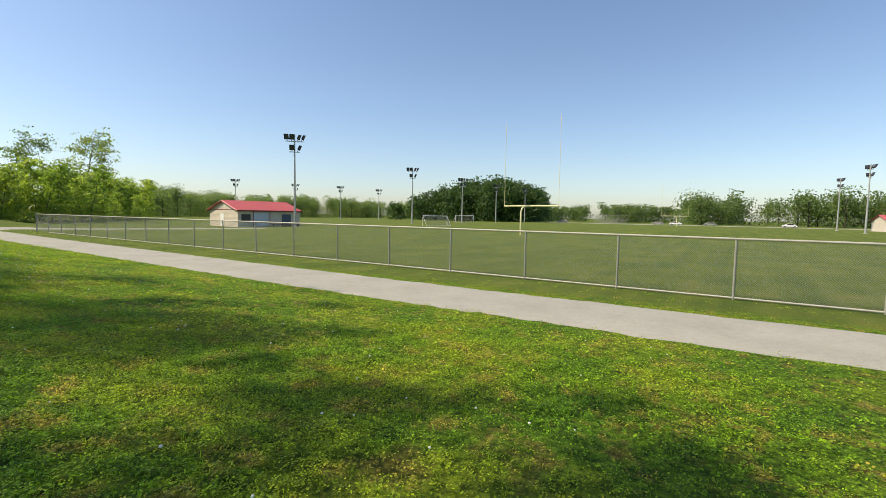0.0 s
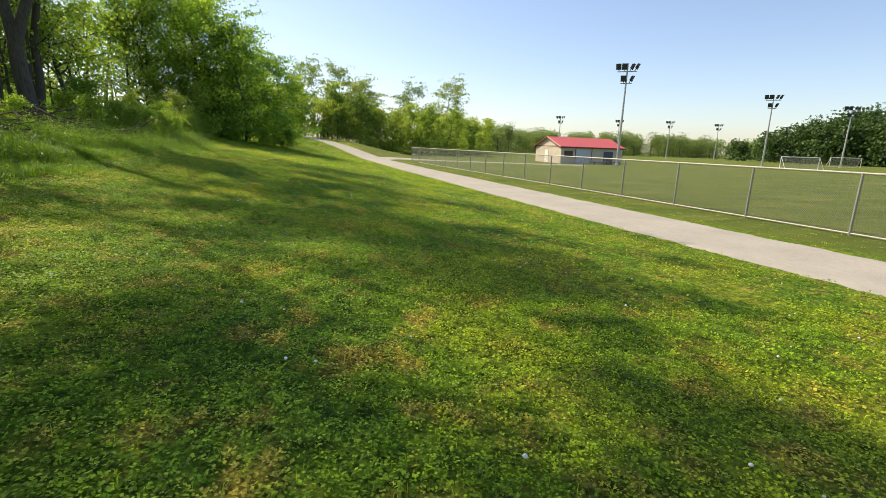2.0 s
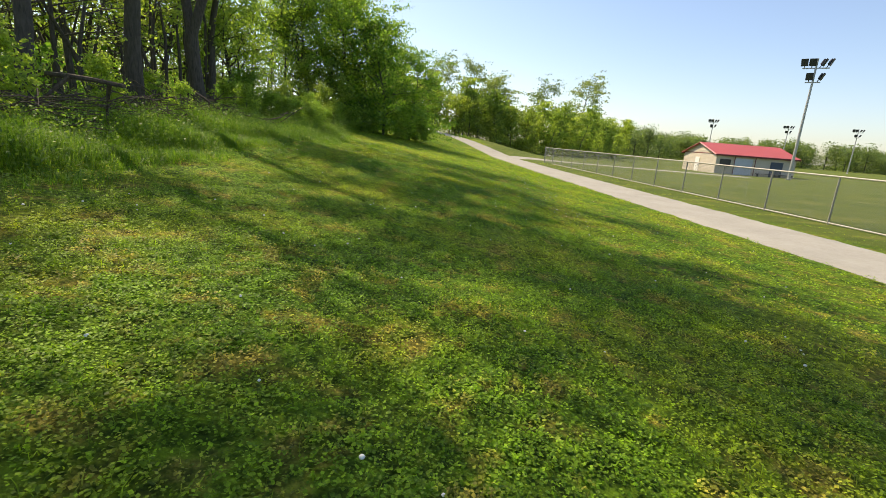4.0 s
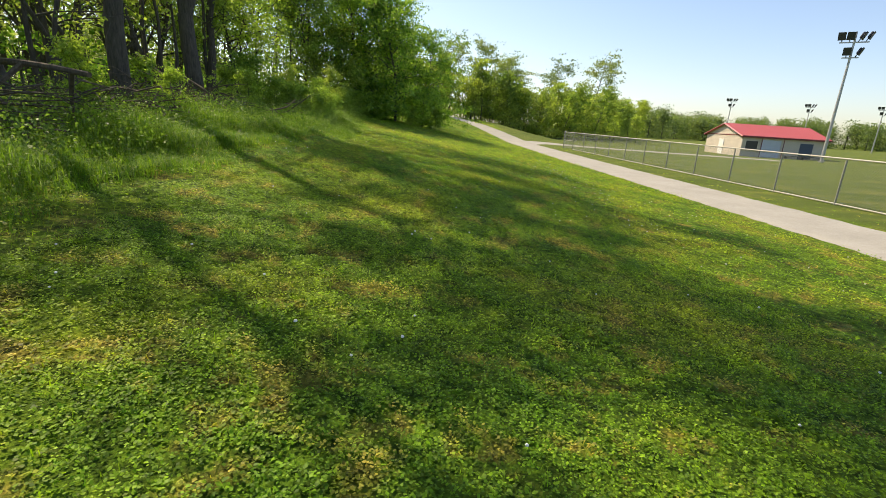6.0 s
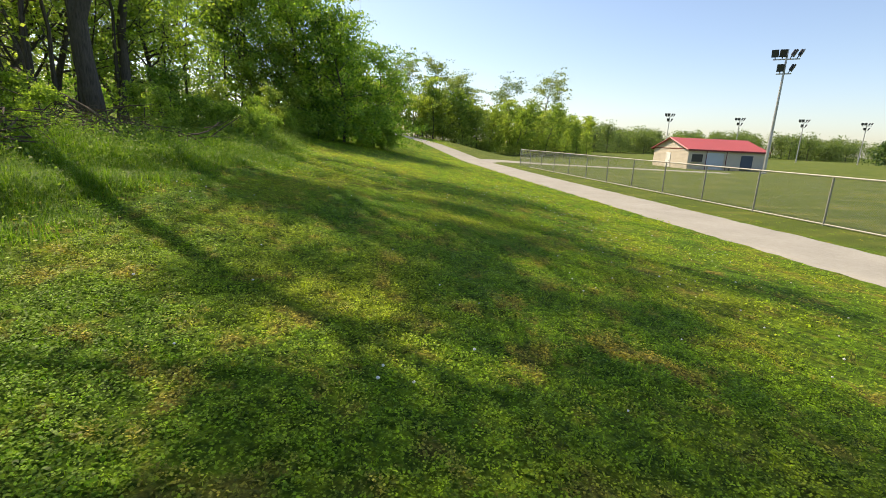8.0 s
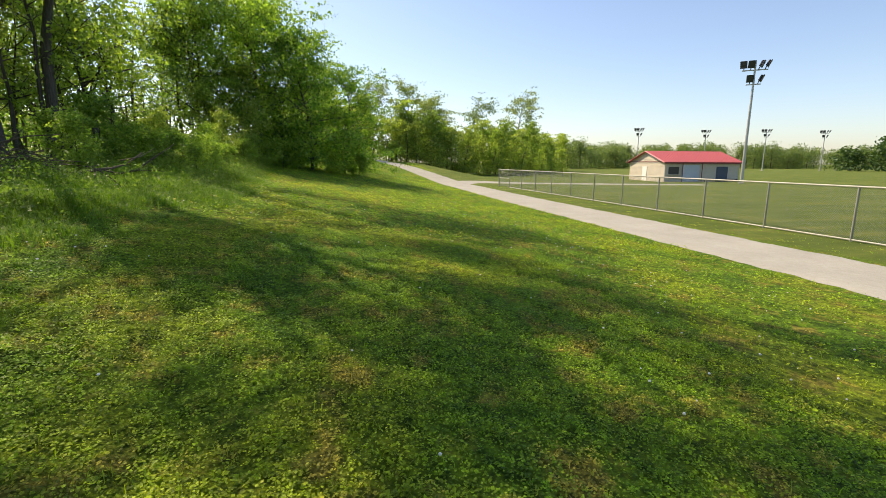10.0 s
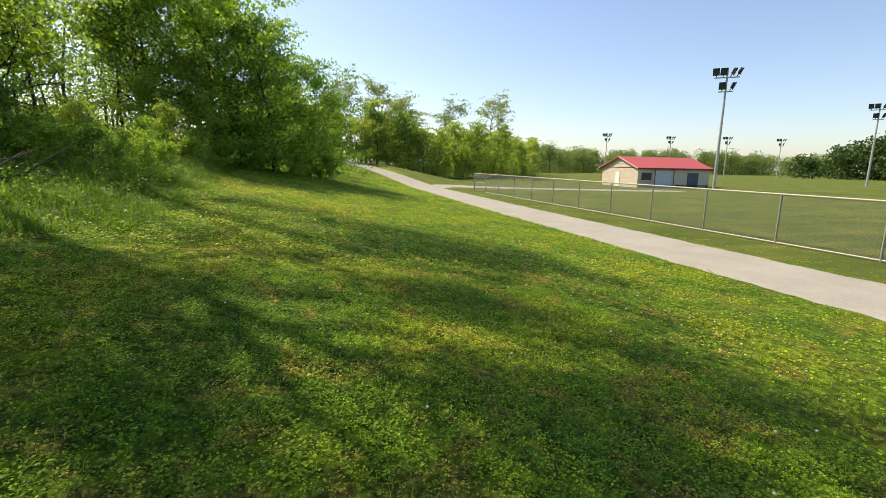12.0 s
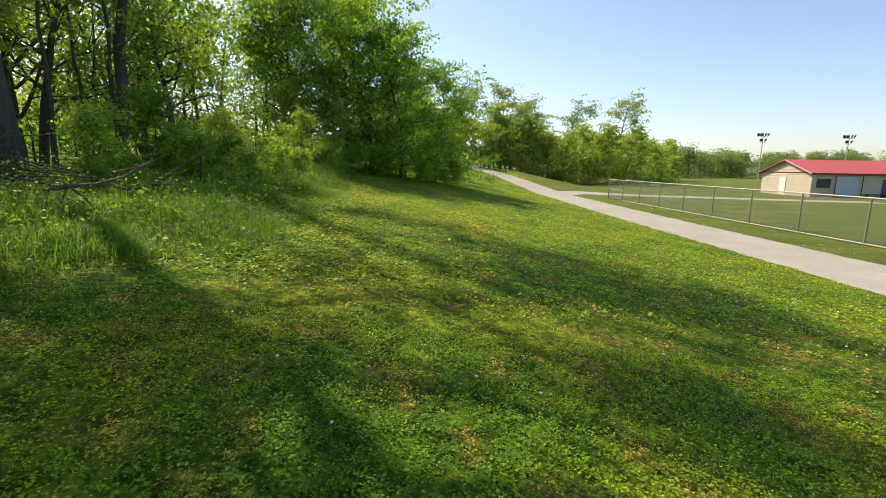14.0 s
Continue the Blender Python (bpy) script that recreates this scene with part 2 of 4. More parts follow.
def part(name, bm, mat, parent, label=""):
    ob = new(name, bm_mesh(name, bm, mat) if isinstance(bm, bmesh.types.BMesh) else bm)
    ob.parent = parent
    return tagged(ob, label)


def box(bm, x0, y0, z0, x1, y1, z1, bevel=0.0):
    r = bmesh.ops.create_cube(bm, size=1, matrix=Matrix.LocRotScale(((x0 + x1) / 2, (y0 + y1) / 2, (z0 + z1) / 2), None, (abs(x1 - x0), abs(y1 - y0), abs(z1 - z0))))
    if bevel:
        es = list({e for v in r["verts"] for e in v.link_edges})
        bmesh.ops.bevel(bm, geom=es, offset=bevel, segments=1, affect="EDGES")
    return bm


def tube(bm, a, b, r0, r1=None, sides=10, caps=True):
    """A round bar from a to b."""
    a, b = Vector(a), Vector(b)
    d = b - a
    m = Matrix.Translation((a + b) / 2) @ d.to_track_quat("Z", "Y").to_matrix().to_4x4()
    bmesh.ops.create_cone(bm, cap_ends=caps, segments=sides, radius1=r0, radius2=r0 if r1 is None else r1, depth=d.length, matrix=m)
    return bm


# ---- the ground ----
def axis(lo, hi, step, far):
    a = list(np.arange(lo, hi + step, step))
    d = step
    v = hi
    while v < far:
        d *= 1.22
        v += d
        a.append(v)
    d, v = step, lo
    while v > -far:
        d *= 1.22
        v -= d
        a.insert(0, v)
    return np.array(a)


gx, gy = axis(-12, 16, 0.35, 3500), axis(-12, 70, 0.4, 3500)
X, Y = np.meshgrid(gx, gy)
gv = np.stack([X, Y, height(X, Y)], -1).reshape(-1, 3)
i = np.arange(len(gv)).reshape(X.shape)
gf = np.stack([i[:-1, :-1], i[:-1, 1:], i[1:, 1:], i[1:, :-1]], -1).reshape(-1, 4)
tagged(new("ground", quick_mesh("ground", gv, gf, GROUND, True)), "mown clover lawn on a bank beside a level playing field", "lawn", kind="structure")


def ribbon(name, mids, half, mat, label, lift=0.025):
    """A path of crushed stone that follows the ground, with uneven edges."""
    mids = np.asarray(mids, float)
    t = np.gradient(mids, axis=0)
    t /= np.linalg.norm(t, axis=1)[:, None]
    n = np.stack([t[:, 1], -t[:, 0]], -1)
    cols = np.linspace(-1, 1, 15)
    s = np.arange(len(mids))
    w_l = half + 0.07 * np.sin(s * 0.9) * np.sin(s * 0.37 + 1) + rng.normal(0, 0.025, len(s))
    w_r = half + 0.07 * np.sin(s * 0.7 + 2) * np.sin(s * 0.29) + rng.normal(0, 0.025, len(s))
    v = []
    for c in cols:
        w = np.where(c < 0, w_l, w_r)
        p = mids + n * (c * w)[:, None]
        v.append(np.c_[p, height(p[:, 0], p[:, 1]) + (lift if abs(c) < 0.99 else -0.03)])
    v = np.stack(v, 1)
    i = np.arange(v.shape[0] * v.shape[1]).reshape(v.shape[:2])
    f = np.stack([i[:-1, :-1], i[:-1, 1:], i[1:, 1:], i[1:, :-1]], -1).reshape(-1, 4)
    return tagged(new(name, quick_mesh(name, v.reshape(-1, 3), f, mat, True)), label, "path", kind="structure")


ribbon("path", PATH_LINE, 1.6, GRAVEL, "pale crushed limestone footpath curving along a fence")
ribbon("gravel_lot", smooth_line([(208, 90), (208, 0), (203, -110)], 2.0), 7.0, GRAVEL, "pale gravel strip at the far edge of the field", 0.05)
ribbon("path_branch", BRANCH_LINE, 1.5, GRAVEL, "pale crushed limestone side path towards the field house", 0.03)

# ---- fence ----
FENCE_A, FENCE_B, BAY = Vector((14.6, 47.2, 0)), Vector((13.12, -10.75, 0)), 3.05


def fence():
    """A chain-link fence with steel posts and a top and a bottom rail."""
    root = tagged(new("fence"), "galvanised chain-link fence with steel posts and rails", "fence")
    d = (FENCE_B - FENCE_A).normalized()
    n = Vector((-d.y, d.x, 0))
    posts = 28
    top = 1.66
    post = bm_mesh("post", tube(bmesh.new(), (0, 0, -0.1), (0, 0, top - 0.02), 0.033, sides=10), GALVANISED)
    corner = bmesh.new()
    tube(corner, (0, 0, -0.1), (0, 0, top + 0.04), 0.05, sides=12)
    bmesh.ops.create_uvsphere(corner, u_segments=10, v_segments=6, radius=0.056, matrix=Matrix.Translation((0, 0, top + 0.05)))
    corner = bm_mesh("post", corner, GALVANISED)
    for k in range(posts):
        part("post", corner if k == 0 else post, None, root).location = FENCE_A + d * BAY * k
    end = FENCE_A + d * BAY * (posts - 1)
    part("top_rail", tube(bmesh.new(), FENCE_A + Vector((0, 0, top)), end + Vector((0, 0, top)), 0.030), RAIL_STEEL, root)
    part("bottom_rail", tube(bmesh.new(), FENCE_A + d * BAY * 1.0 + Vector((0, 0, 0.06)), end + Vector((0, 0, 0.06)), 0.026), RAIL_STEEL, root, "pale bottom rail")
    part("brace", tube(bmesh.new(), FENCE_A + Vector((0, 0, 0.85)), FENCE_A + d * BAY + Vector((0, 0, 0.85)), 0.024), GALVANISED, root)
    # woven wire of one bay, shared by all bays
    v, f = [], []
    r, pitch = 0.0019, 0.056
    h = top - 0.1
    for sgn in (1, -1):
        for k in range(-int(h / pitch), int(BAY / pitch) + int(h / pitch)):
            a0, a1 = k * pitch, k * pitch + sgn * h
            lo, hi = 0.0, 1.0
            # clip to the bay
            if a1 != a0:
                t0, t1 = sorted(((0 - a0) / (a1 - a0), (BAY - a0) / (a1 - a0)))
                lo, hi = max(lo, t0), min(hi, t1)
            if hi - lo < 0.01:
                continue
            p, q = np.array([a0 + (a1 - a0) * lo, sgn * r, 0.08 + h * lo]), np.array([a0 + (a1 - a0) * hi, sgn * r, 0.08 + h * hi])
            w = np.array([r, 0, -sgn * r]) * 0.75
            b = len(v)
            dd = np.array([0, r * 1.2, 0])
            v += [p - w, p + w, p + dd, q - w, q + w, q + dd]
            f += [(b, b + 1, b + 4, b + 3), (b + 1, b + 2, b + 5, b + 4), (b + 2, b, b + 3, b + 5)]
    wire = quick_mesh("chain_link", np.array(v), np.array(f), WIRE)
    turn = math.atan2(d.y, d.x)
    for k in range(posts - 1):
        ob = part("chain_link", wire, None, root)
        ob.matrix_basis = Matrix.Translation(FENCE_A + d * BAY * k) @ Matrix.Rotation(turn, 4, "Z")


fence()

# ---- field house ----


def field_house():
    """A low clapboard hut with a red metal gable roof."""
    root = tagged(new("field_house"), "beige clapboard field house with a red metal gable roof", "building")
    LEN, WID, EAVE, RIDGE = 11.6, 9.2, 2.85, 4.35
    H0, OV = 0.0, 0.35

    def boards(name, length, z0, z1, gable=False):
        """One wall of overlapping boards, standing on y = 0, facing -y."""
        bm = bmesh.new()
        prof = [(0.12, z0)]
        z = z0
        while z < z1 - 0.02:
            zt = min(z + 0.2, z1)
            prof += [(-0.022, z), (0.0, zt)]
            z = zt
        prof.append((0.12, z1))
        a = [bm.verts.new((0, y, z)) for y, z in prof]
        b = [bm.verts.new((length, y, z)) for y, z in prof]
        n = len(prof)
        for k in range(n):
            bm.faces.new((a[k], a[(k + 1) % n], b[(k + 1) % n], b[k]))
        bm.faces.new(a[::-1])
        bm.faces.new(b)
        if gable:
            for x0, s in ((0, 1), (length, -1)):
                nrm = Vector((-s * (RIDGE - EAVE), 0, length / 2))
                geom = bm.verts[:] + bm.edges[:] + bm.faces[:]
                cut = bmesh.ops.bisect_plane(bm, geom=geom, plane_co=(x0, 0, EAVE), plane_no=nrm, clear_outer=True)
                bmesh.ops.holes_fill(bm, edges=[e for e in cut["geom_cut"] if isinstance(e, bmesh.types.BMEdge)])
        bmesh.ops.recalc_face_normals(bm, faces=bm.faces[:])
        return bm

    part("wall", boards("wall", LEN, H0, EAVE), SIDING, root)
    w = part("wall", boards("wall", WID, H0, RIDGE - 0.15, True), SIDING, root, "gable wall of beige boards")
    w.matrix_basis = pose(0, WID, 0, 0, 0, -90)
    w = part("wall", boards("wall", LEN, H0, EAVE), SIDING, root)
    w.matrix_basis = pose(LEN, WID, 0, 0, 0, 180)
    w = part("wall", boards("wall", WID, H0, RIDGE - 0.15, True), SIDING, root, "gable wall of beige boards")
    w.matrix_basis = pose(LEN, 0, 0, 0, 0, 90)
    # roof: two slabs with standing seams
    for side in (0, 1):
        bm = bmesh.new()
        rise, run = RIDGE - EAVE, WID / 2
        sl = math.hypot(rise, run)
        ang = math.atan2(rise, run)
        prof, k = [(LEN + OV, 0.0), (-OV, 0.0), (-OV, 0.06)], -OV
        while k < LEN + OV - 0.3:
            prof += [(k + 0.40, 0.06), (k + 0.40, 0.09), (k + 0.43, 0.09), (k + 0.43, 0.06)]
            k += 0.45
        prof.append((LEN + OV, 0.06))
        va = [bm.verts.new((x, -OV / math.cos(ang), z)) for x, z in prof]
        vb = [bm.verts.new((x, sl, z)) for x, z in prof]
        for q in range(len(prof)):
            w = (q + 1) % len(prof)
            bm.faces.new((va[q], va[w], vb[w], vb[q]))
        bm.faces.new(va[::-1])
        bm.faces.new(vb)
        bmesh.ops.recalc_face_normals(bm, faces=bm.faces[:])
        r = part("roof", bm, ROOF_RED, root, "red standing-seam roof slope")
        if side == 0:
            r.matrix_basis = pose(0, 0, EAVE + 0.02, math.degrees(ang), 0, 0)
        else:
            r.matrix_basis = pose(LEN, WID, EAVE + 0.02, math.degrees(ang), 0, 180)
        bm = bmesh.new()
        y = -OV - 0.02 if side == 0 else WID + OV + 0.02
        box(bm, -OV, y - 0.02, EAVE - 0.25, LEN + OV, y + 0.02, EAVE - 0.03)
        part("fascia", bm, FASCIA, root, "dark red eaves board")
    for x in (-OV, LEN + OV):
        bm = bmesh.new()
        for sgn in (-1, 1):
            a = Vector((x, WID / 2, RIDGE + 0.0))
            b = Vector((x, WID / 2 + sgn * (WID / 2 + OV), EAVE - 0.14))
            tube(bm, a, b, 0.09, sides=4)
        part("bargeboard", bm, ROOF_RED, root, "red gable trim")
    part("cornice", box(bmesh.new(), -0.05, 0.0, EAVE - 0.06, -0.026, WID, EAVE + 0.04), FASCIA, root, "dark trim under the gable")

    def door(name, x0, x1, z0, z1, mat, label, gable=False, handle=True):
        d = part(name, box(bmesh.new(), x0, -0.06, z0, x1, -0.025, z1, 0.01), mat, root, label)
        fr = bmesh.new()
        for q in ((x0 - 0.09, z0, x0, z1 + 0.09), (x1, z0, x1 + 0.09, z1 + 0.09), (x0, z1, x1, z1 + 0.09)):
            box(fr, q[0], -0.075, q[1], q[2], -0.024, q[3])
        part("frame", fr, mat, d)
        if handle:
            part("handle", tube(bmesh.new(), (x1 - 0.12, -0.12, 1.0), (x1 - 0.12, -0.06, 1.0), 0.03), GALVANISED, d)
        if gable:
            d.matrix_basis = pose(0, WID, 0, 0, 0, -90)
        return d

    door("door", 3.75, 4.75, 0.05, 2.1, DOOR_WHITE, "white painted steel door", True)
    # a serving hatch, a shutter and a dark door on the shaded long side
    # The hatch is a flat panel, coloured dark for the unlit room behind.
    h = part("serving_hatch", box(bmesh.new(), 0.55, -0.03, 1.1, 2.15, -0.005, 2.15), DARK_GAP, root, "dark open serving hatch")
    part("shelf", box(bmesh.new(), 0.45, -0.34, 1.02, 2.25, -0.03, 1.08), SIDING, h)
    part("post", tube(bmesh.new(), (2.45, -0.4, 0), (2.45, -0.4, 2.62), 0.05), FASCIA, root)
    part("shutter", box(bmesh.new(), 2.6, -0.07, 0.05, 5.3, -0.025, 2.4, 0.01), SHUTTER, root, "pale grey-blue roller shutter")
    bm = bmesh.new()
    for k in range(11):
        box(bm, 2.65, -0.085, 0.12 + 0.2 * k, 5.25, -0.071, 0.27 + 0.2 * k)
    part("slatted_face", bm, SHUTTER, root)
    part("post", tube(bmesh.new(), (5.45, -0.4, 0), (5.45, -0.4, 2.62), 0.05), FASCIA, root)
    door("door", 8.05, 9.65, 0.05, 2.1, DOOR_BLUE, "dark blue double door")
    b = part("bench", box(bmesh.new(), 5.9, -0.55, 0.42, 11.2, -0.15, 0.48, 0.01), DARK_GAP, root, "dark bench along the wall")
    for x in (6.1, 8.5, 11.0):
        part("leg", box(bmesh.new(), x, -0.5, 0.0, x + 0.08, -0.2, 0.42), DARK_GAP, b)
    part("slab", box(bmesh.new(), -0.6, -2.0, -0.25, LEN + 0.6, WID + 0.5, 0.03), CONCRETE, root, "concrete base slab")
    return root


house = field_house()
house.matrix_basis = pose(43.9, 60.3, -0.28, 0, 0, -5)


# ---- floodlights ----
def floodlight():
    """A steel pole with six lamps on two crossarms."""
    root = tagged(new("floodlight_pole"), "tall steel floodlight pole with dark lamps on crossarms", "light pole", "floodlights round the field")
    part("pole", tube(bmesh.new(), (0, 0, -0.2), (0, 0, 14.2), 0.19, 0.10, 14), POLE_STEEL, root)
    part("base", box(bmesh.new(), -0.3, -0.3, -0.1, 0.3, 0.3, 0.12, 0.03), CONCRETE, root)
    rows = ((13.1, 1.3, (-1.1, -0.42, 0.38, 1.02)), (11.5, 0.75, (-0.38, 0.45)))
    for z, half, xs in rows:
        part("crossarm", box(bmesh.new(), -half, -0.06, z - 0.06, half, 0.06, z + 0.06, 0.01), POLE_STEEL, root)
        for k, x in enumerate(xs):
            bm = bmesh.new()
            box(bm, -0.30, -0.10, 0.30, 0.30, 0.16, 1.02, 0.08)
            box(bm, -0.36, -0.17, 0.24, 0.36, -0.10, 1.10, 0.02)
            tube(bm, (0, 0.03, -0.06), (0, 0.03, 0.36), 0.05)
            lamp = part("lamp", bm, LAMP_DARK, root, "dark floodlight housing")
            lamp.matrix_basis = pose(x, 0, z + 0.06, 24, 0, (-12, 4, 76, 82)[k] if len(xs) == 4 else (-4, 78)[k])
    return root


pole = floodlight()
pole.matrix_basis = pose(47.0, 50.4, 0, 0, 0, -42)
for x, y, turn, s in ((94.6, 62.9, -55, 1.0), (145.2, 138.6, -42, 1.0), (168.8, 137.0, -46, 1.0), (126.9, 67.0, -50, 1.0), (156.8, 69.7, -40, 1.0),
                      (181.7, 68.5, -50, 1.0), (162.1, -30.0, 15, 1.0), (126.3, -29.7, 15, 1.0), (101.0, 147.0, -36, 1.0), (128.5, 147.5, -40, 1.0)):
    copy_thing(pole, pose(x, y, hz(x, y), 0, 0, turn) @ Matrix.Scale(s, 4))


def limb_mesh(segs, sides=6):
    """Tapered round limbs: rows of (start, end, radius, radius)."""
    V, F = [], []
    ang = np.linspace(0, 2 * np.pi, sides, endpoint=False)
    for a, b, r0, r1 in segs:
        d = b - a
        L = np.linalg.norm(d)
        if L < 1e-6:
            continue
        d = d / L
        e = np.cross(d, [0.31, 0.95, 0.1])
        e /= np.linalg.norm(e)
        g = np.cross(d, e)
        a, b = a - d * r0 * 0.4, b + d * r1 * 0.4
        k = len(V) * sides * 2
        ring = np.cos(ang)[:, None] * e + np.sin(ang)[:, None] * g
        V.append(np.concatenate([a + ring * r0, b + ring * r1]))
        j = np.arange(sides)
        F.append(np.stack([k + j, k + (j + 1) % sides, k + sides + (j + 1) % sides, k + sides + j], -1))
    return np.concatenate(V), np.concatenate(F)


# ---- goals ----
def football_goal(width=7.1):
    """A slingshot goal post: one bent post, a crossbar and two uprights."""
    root = tagged(new("goal_post"), "pale yellow football goal post with tall uprights", "goal post", "football goal posts")
    bm = bmesh.new()
    pts = [Vector((-1.6, 0, -0.1)), Vector((-1.6, 0, 2.35)), Vector((-1.45, 0, 2.75)), Vector((-1.1, 0, 2.98)), Vector((0, 0, 3.05))]
    for a, b in zip(pts, pts[1:]):
        tube(bm, a, b, 0.085, sides=12)
    part("gooseneck", bm, GOAL_YELLOW, root)
    part("crossbar", tube(bmesh.new(), (0, -width / 2, 3.05), (0, width / 2, 3.05), 0.07), GOAL_YELLOW, root)
    for s in (-1, 1):
        part("upright", tube(bmesh.new(), (0, s * width / 2, 3.05), (0, s * width / 2, 12.4), 0.02), GOAL_YELLOW, root)
    return root


goal = football_goal()
goal.matrix_basis = pose(49.6, 12.9, 0.2, 0, 0, -14) @ Matrix.Scale(1.07, 4)
copy_thing(goal, pose(150.0, 8.5, 0, 0, 0, 166))


def soccer_goal():
    root = tagged(new("soccer_goal"), "white soccer goal frame on the far grass", "goal")
    for s in (-1, 1):
        part("post", tube(bmesh.new(), (0, s * 3.66, 0), (0, s * 3.66, 2.44), 0.07), PAINT_WHITE, root)
        part("stay", tube(bmesh.new(), (0, s * 3.66, 2.44), (1.6, s * 3.66, 0.0), 0.04), PAINT_WHITE, root)
    part("crossbar", tube(bmesh.new(), (0, -3.66, 2.44), (0, 3.66, 2.44), 0.07), PAINT_WHITE, root)
    segs = [(np.array([0.02, v, 2.42]), np.array([1.6, v, 0.05]), 0.011, 0.011) for v in np.arange(-3.6, 3.61, 0.12)]
    segs += [(np.array([0.02 + 1.58 * u, -3.66, 2.42 - 2.37 * u]), np.array([0.02 + 1.58 * u, 3.66, 2.42 - 2.37 * u]), 0.011, 0.011) for u in np.arange(0.05, 1.0, 0.05)]
    v, f = limb_mesh(segs, 3)
    part("net", quick_mesh("net", v, f, GALVANISED), None, root, "grey knotted net")
    part("ground_bar", tube(bmesh.new(), (1.6, -3.66, 0.04), (1.6, 3.66, 0.04), 0.04), PAINT_WHITE, root)
    return root


far_goal = soccer_goal()
far_goal.matrix_basis = pose(141.9, 74.6, 0, 0, 0, 60)
copy_thing(far_goal, pose(75.2, 43.0, hz(75.2, 43.0), 0, 0, -111) @ Matrix.Scale(0.8, 4))


# ---- trees ----
def leaf_mesh(pts, size, g, droop=0.3, axis_xy=None):
    """A pointed, folded leaf at each point; most lie open to the sky and outwards, as leaves do."""
    n = len(pts)
    s = size * g.uniform(0.65, 1.35, n)[:, None]
    up = g.normal(0, 0.62, (n, 3)) + [0, 0, 0.38]
    if axis_xy is not None:
        out = pts[:, :2] - axis_xy
        up[:, :2] += 0.4 * out / (np.linalg.norm(out, axis=1)[:, None] + 0.3)
    up /= np.linalg.norm(up, axis=1)[:, None]
    d = g.normal(size=(n, 3))
    d[:, 2] -= droop
    d -= up * (d * up).sum(1)[:, None]
    d /= np.linalg.norm(d, axis=1)[:, None]
    w = np.cross(up, d)
    a, b = pts - d * s * 0.45, pts + d * s * 0.55
    v = np.stack([a, pts + w * s * 0.36 + up * s * 0.09, b, pts - w * s * 0.36 + up * s * 0.09], 1).reshape(-1, 3)
    k = np.arange(n)[:, None] * 4
    return v, k + np.array([[0, 1, 2, 3]])


def grow(g, tall, spread, trunk_r, clear, limbs, tips, lean=0.04, fork=None, levels=2, toward=0.0, wander=0.11):
    """A skeleton of limbs and the places of the leaf tufts. fork: height at which the trunk parts; toward: how far the crown reaches to one side."""
    segs, ends = [], []

    def run(p, d, length, r, level, pieces=5):
        pts = [p]
        for k in range(pieces):
            d = d + g.normal(0, (0.11 if level else wander) + 0.05 * level, 3) + np.array([0, 0, 0.05])
            d = d / np.linalg.norm(d)
            q = pts[-1] + d * length / pieces
            segs.append((pts[-1], q, r * (1 - 0.88 * k / pieces), r * (1 - 0.88 * (k + 1) / pieces)))
            pts.append(q)
        return pts, d

    def branch(p, d, length, r, level):
        pts, d = run(p, d, length, r, level, 4)
        if level >= levels:
            ends.extend(pts[1:])
            return
        for _ in range(tips):
            u = g.uniform(0.35, 1.0)
            q = pts[min(int(u * 4), 3)] * (1 - (u * 4) % 1) + pts[min(int(u * 4) + 1, 4)] * ((u * 4) % 1)
            nd = d + g.normal(0, 0.75, 3)
            branch(q, nd / np.linalg.norm(nd), length * g.uniform(0.4, 0.62), r * 0.42, level + 1)
        ends.extend(pts[2:])

    stems = 1 if fork is None else 2
    top = tall * 0.92
    base = np.zeros(3)
    if fork:
        run(base, np.array([g.normal(0, lean), g.normal(0, lean), 1.0]), fork, trunk_r, 0, 3)
        segs[:] = [(a, b, trunk_r * (1 - 0.05 * k), trunk_r * (0.95 - 0.05 * k)) for k, (a, b, *_) in enumerate(segs)]
        base = segs[-1][1]
    for s in range(stems):
        d0 = np.array([g.normal(0, lean), g.normal(0, lean), 1.0])
        if fork:
            d0[:2] += (0.28 if s else -0.28, 0.1)
        pts, _ = run(base, d0 / np.linalg.norm(d0), top - base[2], trunk_r * (0.68 if fork else 1), 0, 8)
        P = np.array(pts)
        for k in range(limbs // stems):
            z = clear + (top - clear) * ((k + g.uniform(0, 1)) / (limbs // stems)) ** 0.9
            if z < P[0, 2]:
                continue
            q = np.array([np.interp(z, P[:, 2], P[:, c]) for c in range(3)])
            a = g.uniform(0, 2 * np.pi)
            u = (z - clear) / max(top - clear, 0.1)
            reach = spread * (0.45 + 0.75 * math.sin(math.pi * min(1, 0.18 + 0.8 * u))) * g.uniform(0.6, 1.1)
            nd = np.array([math.cos(a) + toward, math.sin(a), 0.25 + 0.55 * u])
            branch(q, nd / np.linalg.norm(nd), reach, trunk_r * (0.36 - 0.2 * u), 1)
    return segs, np.array(ends)


